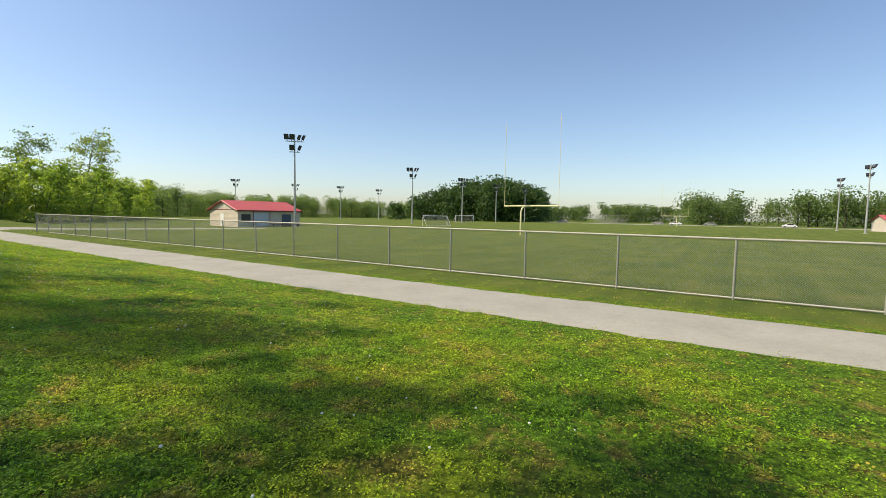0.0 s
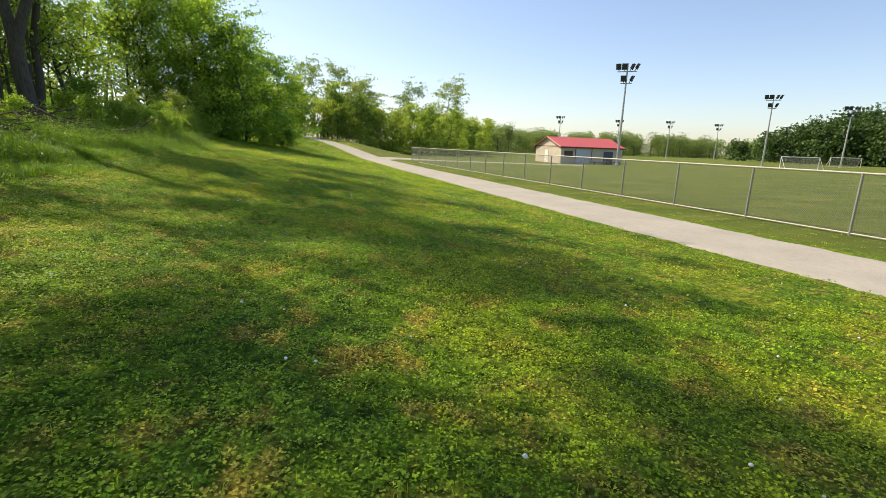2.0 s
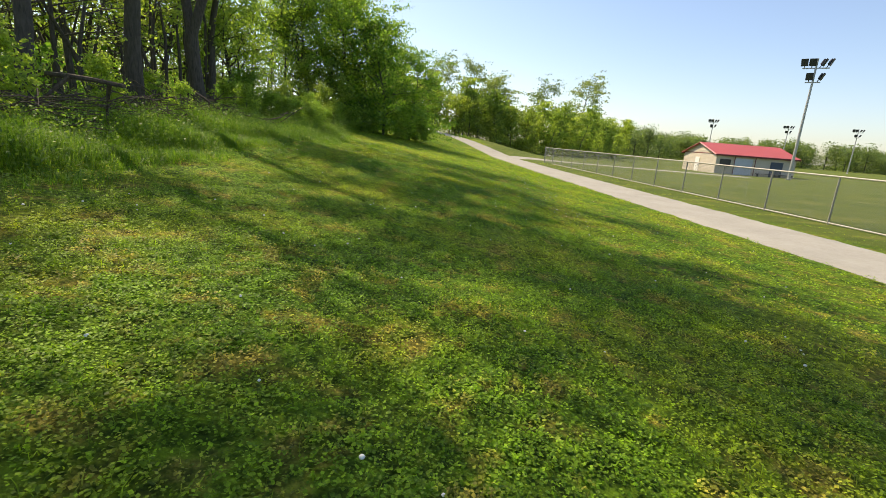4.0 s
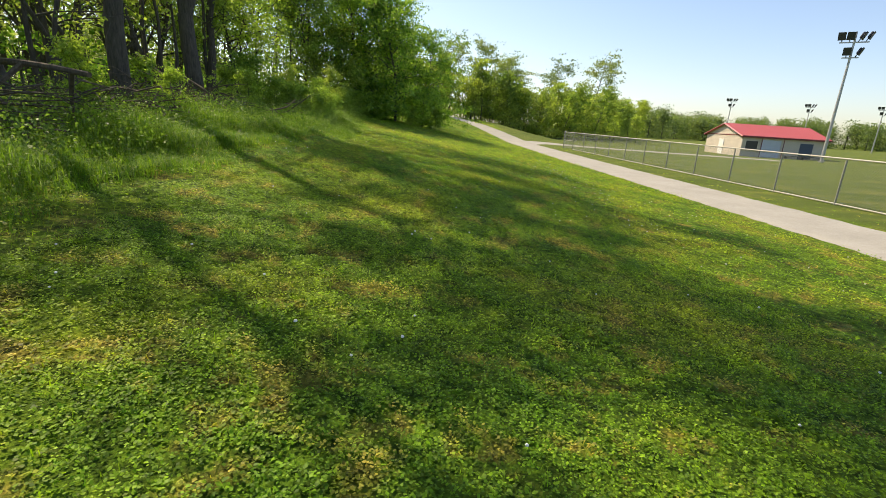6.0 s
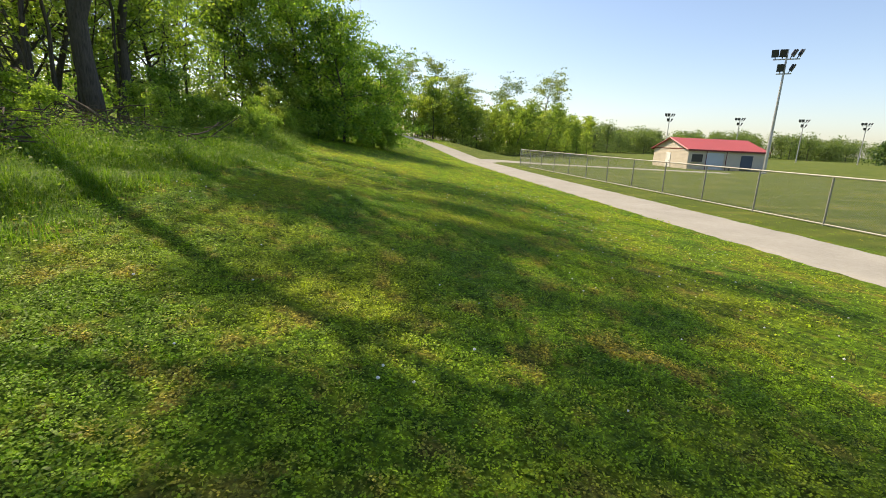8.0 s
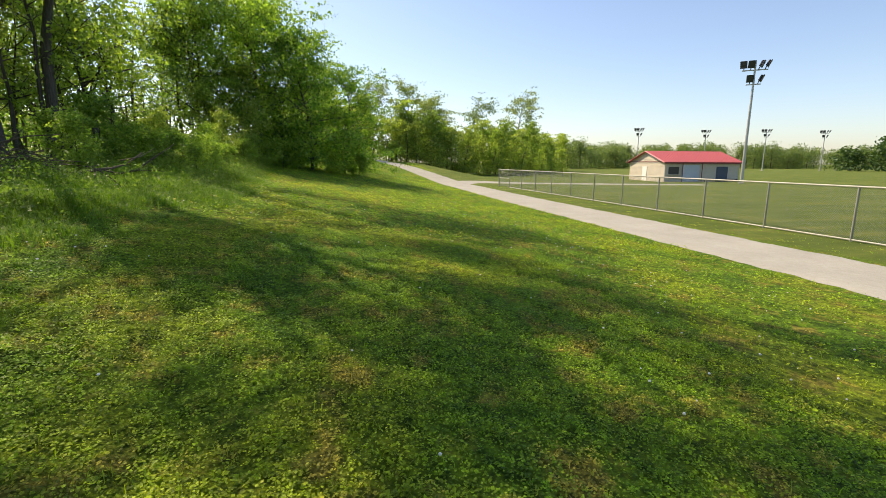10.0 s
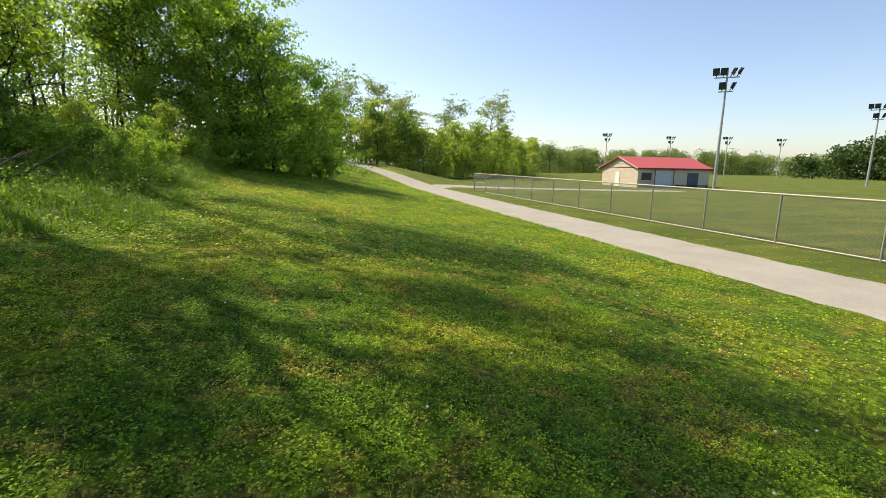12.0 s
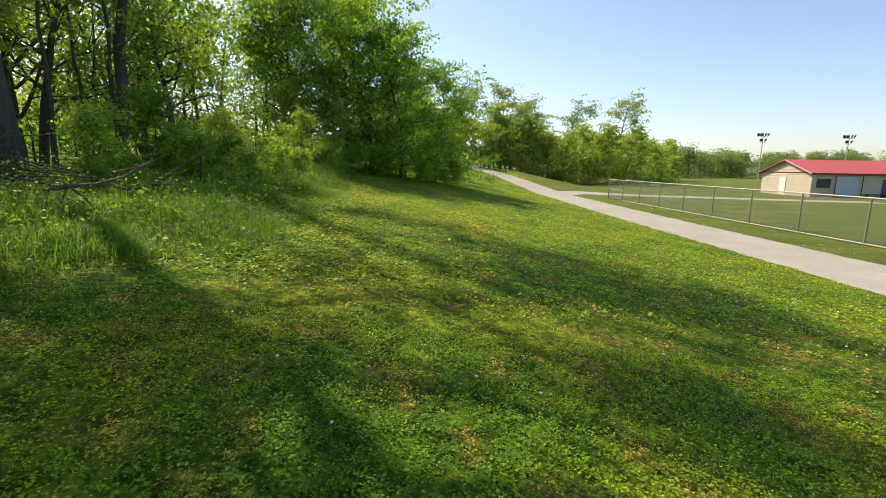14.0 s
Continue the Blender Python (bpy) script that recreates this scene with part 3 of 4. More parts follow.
def tree_template(name, label, seed, leaves, leaf, mat, group, bark=None, sides=6, tuft=0.32, category="tree", sprays=1.0, skirt=0, **shape):
    g = np.random.default_rng(seed)
    segs, ends = grow(g, **shape)
    ends = ends[g.uniform(0, 1, len(ends)) < sprays]
    root = tagged(new(name), label, category, group)
    v, f = limb_mesh(segs, sides)
    part("trunk" if category == "tree" else "stem", quick_mesh("trunk", v, f, bark or BARK, True), None, root)
    if leaves:
        sprays_at = ends[g.integers(0, len(ends), max(1, leaves // 16))]
        sprays_at = sprays_at + g.normal(0, tuft * 0.8, sprays_at.shape)
        pts = sprays_at[g.integers(0, len(sprays_at), leaves)] + g.normal(0, tuft * 0.72, (leaves, 3)) * [1, 1, 0.42]
        if skirt:                         # low boughs that hang to the grass
            low = g.normal(0, 1, (skirt // 20, 2)) * shape["spread"] * 0.55
            low = np.c_[low, g.uniform(0.25, 0.26 * shape["tall"], len(low))]
            pts = np.concatenate([pts, low[g.integers(0, len(low), skirt)] + g.normal(0, 0.3, (skirt, 3)) * [1, 1, 0.5]])
        pts = pts[pts[:, 2] > 0.12]
        v, f = leaf_mesh(pts, leaf, g, axis_xy=np.zeros(2))
        part("crown" if category == "tree" else "foliage", quick_mesh("crown", v, f, mat), None, root)
    return root


def plant(template, spots, first=True):
    """Sets the template at the first spot, and copies at the others: rows of x, y, turn, size."""
    for k, (x, y, turn, s) in enumerate(spots):
        m = pose(x, y, hz(x, y) - 0.06, 0, 0, turn)
        if k == 0 and first:
            template.matrix_basis = m @ Matrix.Scale(s, 4)
        else:
            copy = copy_thing(template, m)
            copy.scale = (s, s, s)


WOODS = "woodland edge trees"
tall_a = tree_template("tree", "tall leafy woodland tree with a dark bare trunk", 11, 7000, 0.15, LEAF_DARK, WOODS, sides=9, tuft=0.34, sprays=0.16,
                       tall=17, spread=4.3, trunk_r=0.20, clear=7.6, limbs=20, tips=4, toward=0.4)
tall_fork = tree_template("tree", "tall woodland tree with a dark forked trunk", 23, 9500, 0.16, LEAF_BRIGHT, WOODS, sides=9, tuft=0.34, sprays=0.16,
                          tall=18, spread=5.1, trunk_r=0.30, clear=8.2, limbs=24, tips=4, fork=3.2, toward=0.6, lean=0.02, wander=0.05)
tall_narrow = tree_template("tree", "tall woodland tree with a thick dark trunk and narrow crown", 13, 3600, 0.15, LEAF_DARK, WOODS, sides=9, tuft=0.34, sprays=0.2,
                            tall=17, spread=2.4, trunk_r=0.27, clear=10.5, limbs=12, tips=4, lean=0.008, wander=0.045)
thin = tree_template("tree", "thin woodland tree with a dark stem and open crown", 31, 1900, 0.16, LEAF_DARK, WOODS, sides=6, tuft=0.30, sprays=0.35,
                     tall=11.0, spread=2.4, trunk_r=0.11, clear=3.4, limbs=17, tips=3, lean=0.12)
slender = tree_template("tree", "slender crooked dark stem with sparse new leaves", 39, 900, 0.15, LEAF_YOUNG, WOODS, sides=6, tuft=0.25, sprays=0.3,
                        tall=9.5, spread=1.5, trunk_r=0.10, clear=2.2, limbs=10, tips=3, lean=0.16)
leafy = tree_template("tree", "leafy woodland tree with a full mid-green crown", 47, 8500, 0.165, LEAF_DARK, WOODS, sides=7, tuft=0.42, sprays=0.40,
                      tall=10.0, spread=3.0, trunk_r=0.16, clear=1.8, limbs=30, tips=4)
dense = tree_template("tree", "dense rich-green tree with foliage down to the grass", 48, 16000, 0.165, LEAF_GREEN, WOODS, sides=7, tuft=0.36, sprays=0.45, skirt=3000,
                      tall=10.5, spread=3.4, trunk_r=0.17, clear=0.6, limbs=42, tips=4)
low_dense = tree_template("tree", "broad low rich-green tree with foliage down to the grass", 52, 9500, 0.165, LEAF_GREEN, WOODS, sides=7, tuft=0.36, sprays=0.40, skirt=3400,
                          tall=8.0, spread=3.3, trunk_r=0.12, clear=0.5, limbs=34, tips=4)
bare = tree_template("tree", "thin dark branching tree with few new leaves", 37, 1300, 0.12, LEAF_YOUNG, WOODS, sides=6, tuft=0.2, sprays=0.3,
                     tall=9.0, spread=2.3, trunk_r=0.11, clear=1.5, limbs=16, tips=4, lean=0.16, fork=1.6)
# Stands in for a shaded hollow; the shade is in its leaf colour.
shaded_tree = tree_template("tree", "dense tree with darkened leaves in a shaded hollow of the woods", 83, 3800, 0.18, LEAF_SHADE, WOODS, sides=6, tuft=0.38,
                          tall=7.5, spread=2.6, trunk_r=0.12, clear=0.3, limbs=26, tips=4)
sapling = tree_template("young_tree", "yellow-green sapling at the woodland edge", 57, 3400, 0.15, LEAF_YOUNG, "saplings at the woodland edge", sides=5, tuft=0.26, sprays=0.5,
                        tall=4.6, spread=1.25, trunk_r=0.045, clear=0.4, limbs=16, tips=3)
young = tree_template("young_tree", "young light-green tree in the thicket", 53, 1400, 0.30, LEAF_YOUNG, "young trees behind the path", sides=5, tuft=0.42, sprays=0.6,
                      tall=7.2, spread=1.7, trunk_r=0.07, clear=0.6, limbs=16, tips=3)
open_tree = tree_template("tree", "tall open-crowned tree with sparse new leaves", 61, 2900, 0.34, LEAF_FAR, "", sides=6, tuft=0.7,
                          tall=16, spread=3.9, trunk_r=0.26, clear=5, limbs=16, tips=4)
shrub = tree_template("shrub", "low leafy shrub at the woodland edge", 71, 2900, 0.10, LEAF_DARK, "shrubs at the woodland edge", sides=5, tuft=0.17, sprays=0.4, category="shrub",
                      tall=1.9, spread=0.95, trunk_r=0.03, clear=0.15, limbs=14, tips=3)

plant(tall_narrow, [(-10.0, 12.6, 310, 1.0)])
# Second added for its crown's shadow; last three, out of view, shade the lawn.
plant(tall_a, [(-10.3, 8.2, 74, 1.0), (-12.4, 24.9, 68, 1.15), (-8.1, 1.8, 338, 0.94), (-7.5, -0.4, 137, 0.93), (-11.2, 5.5, 294, 0.91)])
# The last stands out of view, added to cast shade on the lawn.
plant(tall_fork, [(-9.9, 17.4, 336, 1.0), (-19.5, 13.0, 75, 1.05), (-10.8, -2.6, 40, 0.92)])
g = np.random.default_rng(5)


def spread_out(count, x0, x1, y0, y1, apart, small, big, keep_clear=()):
    """Spots over a stretch of woodland, some way from each other: rows of x, y, turn, size."""
    found = []
    while len(found) < count:
        x, y = g.uniform(x0, x1), g.uniform(y0, y1)
        if any(math.hypot(x - a, y - b) < r for a, b, r in keep_clear):
            continue
        if all(math.hypot(x - a, y - b) > apart for a, b, *_ in found):
            found.append((x, y, g.uniform(0, 360), g.uniform(small, big)))
    return found


plant(thin, spread_out(20, -30, -12.0, -6, 66, 1.9, 0.75, 1.15, [(-12, 20, 6)]))
plant(bare, spread_out(22, -22, -11.5, 9, 30, 1.3, 0.8, 1.2))
plant(slender, spread_out(46, -30, -11.5, 6, 44, 1.0, 0.8, 1.35))
plant(shaded_tree, [(-10.8, 36.5, 0, 1.0), (-13.2, 33.0, 90, 1.0), (-13.4, 28.5, 120, 0.85)])
plant(dense, [(-6.2, 36.9, 0, 1.1), (-4.2, 39.5, 60, 0.95)])
plant(low_dense, [(-2.9, 37.4, 140, 1.1), (-0.6, 39.8, 250, 0.88)])
plant(leafy, [(-9.4, 34.2, 230, 0.95), (-8.8, 39.0, 20, 1.12), (-11.8, 27.6, 260, 1.0), (-15.6, 25.6, 100, 1.05), (-2.4, 53, 20, 0.9), (-15.5, 32.0, 310, 1.0)])
plant(sapling, [(-7.6, 35.0, 0, 1.25), (-8.0, 32.6, 100, 0.9), (-6.6, 33.4, 300, 0.75), (-7.2, 21.5, 80, 0.45), (-6.6, 27.4, 250, 0.55)])
plant(shrub, [(-5.4, 18.0, 0, 0.55), (-6.8, 18.8, 90, 0.65), (-5.6, 20.6, 200, 0.6), (-9.2, 21.4, 40, 1.15), (-5.6, 23.0, 120, 0.6), (-9.2, 9.5, 20, 0.7),
              (-8.3, 12.0, 150, 0.5), (-9.5, 6.2, 310, 0.9), (-8.9, 2.0, 200, 0.8), (-6.0, 29.4, 280, 0.7), (-5.4, 33.2, 20, 0.7), (-4.6, 35.2, 99, 0.7),
              (-9.0, -2.5, 140, 0.9), (-3.6, 35.6, 170, 0.6), (-8.0, 22.5, 270, 0.8), (-1.6, 36.6, 330, 0.7),
              (-6.4, 24.6, 10, 0.7), (-7.1, 26.2, 160, 0.9), (-6.0, 31.4, 60, 0.8), (0.4, 37.8, 240, 0.8), (-2.4, 45.2, 300, 1.0), (-7.6, 19.8, 33, 0.7),
              (-9.2, 19.0, 77, 0.8), (-10.8, 15.2, 222, 0.7), (-7.8, 16.7, 12, 0.7), (-6.7, 20.4, 130, 0.7), (-6.2, 22.0, 250, 0.7)])
EDGE_X, EDGE_Y = (-8, 10, 25, 40, 55, 80, 115), (70, 76, 82, 97, 118, 150, 185)


def wood_edge(x):
    return float(np.interp(x, EDGE_X, EDGE_Y))


spots = []
while len(spots) < 80:
    x = g.uniform(-8, 62)
    y = wood_edge(x) + abs(g.normal(0, 8))
    if all(math.hypot(x - a, y - b) > 1.9 for a, b, *_ in spots):
        spots.append((x, y, g.uniform(0, 360), g.uniform(0.8, 1.5)))
spots = [(2, 80, 10, 1.1), (5, 82, 50, 1.0), (-1, 82, 190, 1.1), (7, 79, 280, 0.9), (3, 86, 330, 1.2), (35.2, 82.5, 0, 0.75), (38.8, 80.7, 80, 0.7), (-3.0, 56.0, 30, 1.1), (-4.5, 63.0, 130, 1.2)] + spots
plant(young, spots)
plant(open_tree, [(43.0, 115.3, 0, 1.2), (20.0, 92.0, 100, 0.9), (12.0, 88.0, 220, 0.85), (28.5, 108.0, 300, 1.0), (4.0, 86.0, 10, 0.85), (16, 90, 50, 0.8)])


def far_woods(name, label, rows, seed, leaf, mat):
    """Distant woods in one mesh: rows of x, y, height, width, number of leaves."""
    g = np.random.default_rng(seed)
    LV, LF, segs, n = [], [], [], 0
    for x, y, h, w, count in rows:
        z = hz(x, y)
        lobes = np.clip(g.normal(0, 1, (16, 3)), -1.7, 1.7) * [w * 0.27, w * 0.27, h * 0.12] + [x, y, z + h * 0.60]
        pts = lobes[g.integers(0, 16, count)] + np.clip(g.normal(0, 1, (count, 3)), -1.5, 1.5) * [w * 0.13, w * 0.13, h * 0.10]
        low = np.stack([g.normal(x, w * 0.36, count // 2), g.normal(y, w * 0.36, count // 2), z + h * g.uniform(0.02, 0.5, count // 2)], -1)
        pts = np.concatenate([pts, low])
        pts = pts[pts[:, 2] > z + 0.1]
        v, f = leaf_mesh(pts, leaf, g, 0.1, np.array([x, y]))
        LV.append(v)
        LF.append(f + n)
        n += len(v)
        a = np.array([x, y, z - 0.2])
        segs.append((a, a + [0, 0, h * 0.62], 0.02 * h, 0.01 * h))
        for _ in range(5):
            b = a + [0, 0, h * g.uniform(0.25, 0.5)]
            segs.append((b, lobes[g.integers(0, 16)], 0.01 * h, 0.003 * h))
    root = tagged(new(name), label, "woods", kind="stuff")
    part("crowns", quick_mesh("crowns", np.concatenate(LV), np.concatenate(LF), mat), None, root)
    v, f = limb_mesh(segs, 5)
    part("trunks", quick_mesh("trunks", v, f, BARK, True), None, root)


g = np.random.default_rng(9)
rows = []
for k in range(110):                      # woods north of the field
    x = g.uniform(45, 300)
    y = (wood_edge(x) + 8 if x < 115 else 193 + 0.03 * (x - 115)) + g.uniform(0, 30)
    rows.append((x, y, g.uniform(9.5, 15), g.uniform(7, 10), 950))
far_woods("far_woods", "distant light-green woods beyond the field", rows, 12, 0.60, LEAF_FAR)
rows = []
for k in range(46):                       # the round dark grove
    a, r = g.uniform(0, 2 * np.pi), 26 * math.sqrt(g.uniform(0, 1))
    rows.append((208 + r * math.cos(a), 97 + r * math.sin(a), 24.0 - 9 * (r / 26) ** 2 + g.uniform(-1, 1), g.uniform(8, 11), 1500))
rows += [(186, 126, 14, 9, 1300), (192, 122, 17, 9, 1300), (198, 117, 19, 10, 1300), (175, 131, 9, 8, 800), (188, 117, 15, 10, 1200), (181, 121, 12, 9, 1000), (196, 107, 20, 10, 1300)]
far_woods("far_grove", "distant dense dark-green grove", rows, 13, 0.85, LEAF_GROVE)
rows = []
for k in range(110):                      # woods east and south-east of the field
    y = g.uniform(-220, 130)
    rows.append(((255 if y < 25 else 300) + g.uniform(0, 45) - 0.1 * abs(y), y, g.uniform(12, 20) if y < 25 else g.uniform(9, 14), g.uniform(8, 13), 850))
far_woods("far_tree_line", "distant mixed tree line behind the field", rows, 14, 0.85, LEAF_FAR)

rows = []
for k in range(85):                       # the depth of the woods beside the lawn
    rows.append((g.uniform(-58, -27), g.uniform(-25, 110), g.uniform(5.5, 9), g.uniform(6, 9), 700))
far_woods("deep_woods", "leafy depth of the woodland beside the lawn", rows, 15, 0.34, LEAF_FAR)

rows = []
for k in range(80):                       # low growth deep in the woods
    rows.append((g.uniform(-46, -15), g.uniform(-20, 75), g.uniform(1.5, 3.5), g.uniform(3, 5), 230))
far_woods("woodland_scrub", "low leafy scrub deep in the woods", rows, 17, 0.22, LEAF_GREEN)
rows = []
for k in range(90):                       # low thicket at the foot of the young trees
    x = g.uniform(-16, 62)
    rows.append((x, wood_edge(x) + g.uniform(-1, 9), g.uniform(1.6, 3.6), g.uniform(2.5, 4), 230))
for k in range(26):
    rows.append((g.uniform(-7, 11), g.uniform(80, 92), g.uniform(2.5, 4.5), g.uniform(2.5, 4), 260))
far_woods("thicket", "low light-green thicket below the young trees", rows, 16, 0.24, LEAF_YOUNG)


# ---- far side of the field ----
copy_thing(house, pose(170.5, -49.5, 0, 0, 0, 100))


def bleachers():
    """Five aluminium steps on a steel frame."""
    root = tagged(new("bleachers"), "grey aluminium bleachers beyond the field", "bleachers")
    for k in range(6):
        part("seat_plank", box(bmesh.new(), -7, 0.75 * k, 0.45 + 0.42 * k, 7, 0.75 * k + 0.3, 0.5 + 0.42 * k), GALVANISED, root)
        part("foot_plank", box(bmesh.new(), -7, 0.75 * k - 0.35, 0.1 + 0.42 * k, 7, 0.75 * k - 0.05, 0.14 + 0.42 * k), GALVANISED, root)
    for x in np.linspace(-6.8, 6.8, 7):
        bm = bmesh.new()
        tube(bm, (x, 0, 0), (x, 4.0, 2.5), 0.04, sides=6)
        tube(bm, (x, 4.0, 0), (x, 4.0, 3.6), 0.04, sides=6)
        tube(bm, (x, 0.1, 0.04), (x, 4.0, 0.04), 0.04, sides=6)
        part("frame", bm, GALVANISED, root)
    part("back_rail", tube(bmesh.new(), (-7, 4.0, 3.6), (7, 4.0, 3.6), 0.04, sides=6), GALVANISED, root)
    return root


bleachers().matrix_basis = pose(212, 40.7, 0.02, 0, 0, -90)


def car(paint, label):
    """A parked saloon car."""
    root = tagged(new("car"), label, "car", "parked cars beyond the field")
    prof = [(-2.2, 0.32), (-2.25, 0.75), (-1.55, 0.95), (-0.95, 1.42), (0.75, 1.45), (1.45, 0.98), (2.2, 0.85), (2.25, 0.4)]
    bm = bmesh.new()
    a = [bm.verts.new((x, -0.85, z)) for x, z in prof]
    b = [bm.verts.new((x, 0.85, z)) for x, z in prof]
    for k in range(len(prof)):
        w = (k + 1) % len(prof)
        bm.faces.new((a[k], a[w], b[w], b[k]))
    bm.faces.new(a[::-1])
    bm.faces.new(b)
    bmesh.ops.recalc_face_normals(bm, faces=bm.faces[:])
    bmesh.ops.bevel(bm, geom=bm.edges[:], offset=0.07, segments=2, affect="EDGES")
    part("body", bm, paint, root)
    for s in (-1, 1):
        bm = bmesh.new()
        v = [bm.verts.new((x, s * 0.862, z)) for x, z in ((-1.3, 0.98), (-0.85, 1.34), (0.68, 1.37), (1.2, 1.0))]
        bm.faces.new(v)
        r = bmesh.ops.extrude_face_region(bm, geom=bm.faces[:])
        bmesh.ops.translate(bm, verts=[e for e in r["geom"] if isinstance(e, bmesh.types.BMVert)], vec=(0, s * 0.01, 0))
        part("side_window", bm, DARK_GAP, root)
        for x in (-1.4, 1.4):
            w = part("wheel", tube(bmesh.new(), (x, s * 0.72, 0.33), (x, s * 0.9, 0.33), 0.33, sides=16), LAMP_DARK, root)
            part("rim", tube(bmesh.new(), (x, s * 0.89, 0.33), (x, s * 0.915, 0.33), 0.2, sides=12), GALVANISED, w)
    return root


white_car = car(PAINT_WHITE, "white parked saloon car beyond the field")
white_car.matrix_basis = pose(210, 14.4, 0.03, 0, 0, 85)
copy_thing(white_car, pose(208, -23, 0.03, 0, 0, 95))
grey_car = car(GALVANISED, "silver-grey parked saloon car beyond the field")
grey_car.matrix_basis = pose(211, 61.5, 0.03, 0, 0, 88)
copy_thing(grey_car, pose(210, 21.0, 0.03, 0, 0, 92))
copy_thing(grey_car, pose(209, 2.0, 0.03, 0, 0, 100))


# ---- lawn ----
def scatter(g, n, x0, x1, y0, y1):
    return np.stack([g.uniform(x0, x1, n), g.uniform(y0, y1, n)], -1)


def clumped(g, pts, share, each, spread):
    """Draws a share of the points together into small clumps; also tells how near the clump's middle each one lies."""
    n = len(pts)
    mids = pts[g.integers(0, n, max(1, n // each))]
    k = g.integers(0, len(mids), n)
    off = g.normal(0, spread, (n, 2))
    inside = g.uniform(0, 1, n) < share
    dome = np.where(inside, np.exp(-(off ** 2).sum(1) / (2 * spread ** 2)), 0.0)
    return np.where(inside[:, None], mids[k] + off, pts), dome


def clover(name, label, pts, size, tall, seed, each=34, spread=0.055):
    """Small rounded leaves on the lawn, many of them in low clumps."""
    g = np.random.default_rng(seed)
    n = len(pts)
    pts, dome = clumped(g, pts, 0.62, each, spread)
    z = height(pts[:, 0], pts[:, 1])
    s = size * g.uniform(0.6, 1.35, n)[:, None]
    h = tall * (g.uniform(0.1, 0.7, n) + 1.2 * dome)
    c = np.c_[pts, z + h]
    a = g.uniform(0, 2 * np.pi, n)
    d = np.stack([np.cos(a), np.sin(a), g.normal(0.05, 0.36, n)], -1)
    d /= np.linalg.norm(d, axis=1)[:, None]
    w = np.stack([-np.sin(a), np.cos(a), g.normal(0, 0.30, n)], -1)
    v = np.stack([c - d * s * 0.5, c + w * s * 0.42, c + d * s * 0.5, c - w * s * 0.42], 1).reshape(-1, 3)
    f = np.arange(n)[:, None] * 4 + np.array([[0, 1, 2, 3]])
    return tagged(new(name, quick_mesh(name, v, f, LAWN_LEAF)), label, "grass", kind="stuff")


def blades(name, label, pts, tall, width, mat, seed, lean=0.35, grown=1.0):
    g = np.random.default_rng(seed)
    n = len(pts)
    z = height(pts[:, 0], pts[:, 1]) - 0.01
    a = g.uniform(0, 2 * np.pi, n)
    h = (grown * tall * g.uniform(0.25, 1.0, n) * (1 + 0.3 * np.sin(pts[:, 0] * 2.1 + pts[:, 1] * 1.3) * np.sin(pts[:, 1] * 2.9)))[:, None]
    side = np.stack([np.cos(a), np.sin(a), 0 * a], -1) * (width * g.uniform(0.6, 1.3, n))[:, None]
    b = np.c_[pts, z]
    out = np.stack([np.cos(a + 1.2), np.sin(a + 1.2), 0 * a], -1)
    bend = np.abs(g.normal(lean, lean * 0.6, n))[:, None]
    mid = b + h * 0.55 * np.array([0, 0, 1]) + out * h * 0.18 * bend
    tip = b + h * np.array([0, 0, 1]) * (1 - 0.25 * bend) + out * h * 0.8 * bend
    v = np.stack([b - side, b + side, mid + side * 0.8, mid - side * 0.8, tip], 1).reshape(-1, 3)
    k = np.arange(n)[:, None] * 5
    f = np.concatenate([k + [[0, 1, 2]], k + [[0, 2, 3]], k + [[3, 2, 4]]])
    return tagged(new(name, quick_mesh(name, v, f, mat)), label, "grass", kind="stuff")


g = np.random.default_rng(21)
near = scatter(g, 390000, -4.6, 2.2, -5.8, 11.2)
clover("lawn_clover", "short clover lawn with yellowed patches", near, 0.0160, 0.042, 1)
under = scatter(g, 120000, -4.6, 2.2, -5.8, 11.2)
clover("lawn_clover", "low matted clover leaves close to the soil", under, 0.024, 0.014, 8)
edge = scatter(g, 75000, -1.6, 5.6, -8.6, -2.6)
edge = edge[(edge[:, 1] < -5.8) | (edge[:, 0] > 2.2)]
clover("lawn_clover", "short clover lawn with yellowed patches", edge, 0.0185, 0.044, 9)
mid = off_path(scatter(g, 150000, -6.4, 7.5, -10.0, 26.0), 1.62 + 0.06 * g.normal(size=150000))
mid = mid[(mid[:, 0] < -4.6) | (mid[:, 0] > 2.2) | (mid[:, 1] > 11.2)]
clover("lawn_clover", "short clover lawn with yellowed patches", mid, 0.031, 0.056, 2, 24, 0.09)
rest = off_path(scatter(g, 75000, -7.0, 9.6, 12.0, 58.0), 1.62 + 0.06 * g.normal(size=75000))
clover("lawn_clover", "short clover lawn with yellowed patches", rest, 0.055, 0.060, 3, 20, 0.16)
verge = off_path(np.c_[g.uniform(9.8, 14.5, 18000), g.uniform(-12, 48, 18000)], 1.5 + 0.12 * g.normal(size=18000))
clover("verge_grass", "mown grass verge between path and fence", verge, 0.026, 0.030, 6)
lawn = scatter(g, 50000, -5.4, 4.0, -8.0, 15.0)
blades("lawn_grass", "short mown grass among the clover", lawn, 0.085, 0.0026, LAWN_LEAF, 4, 0.8)


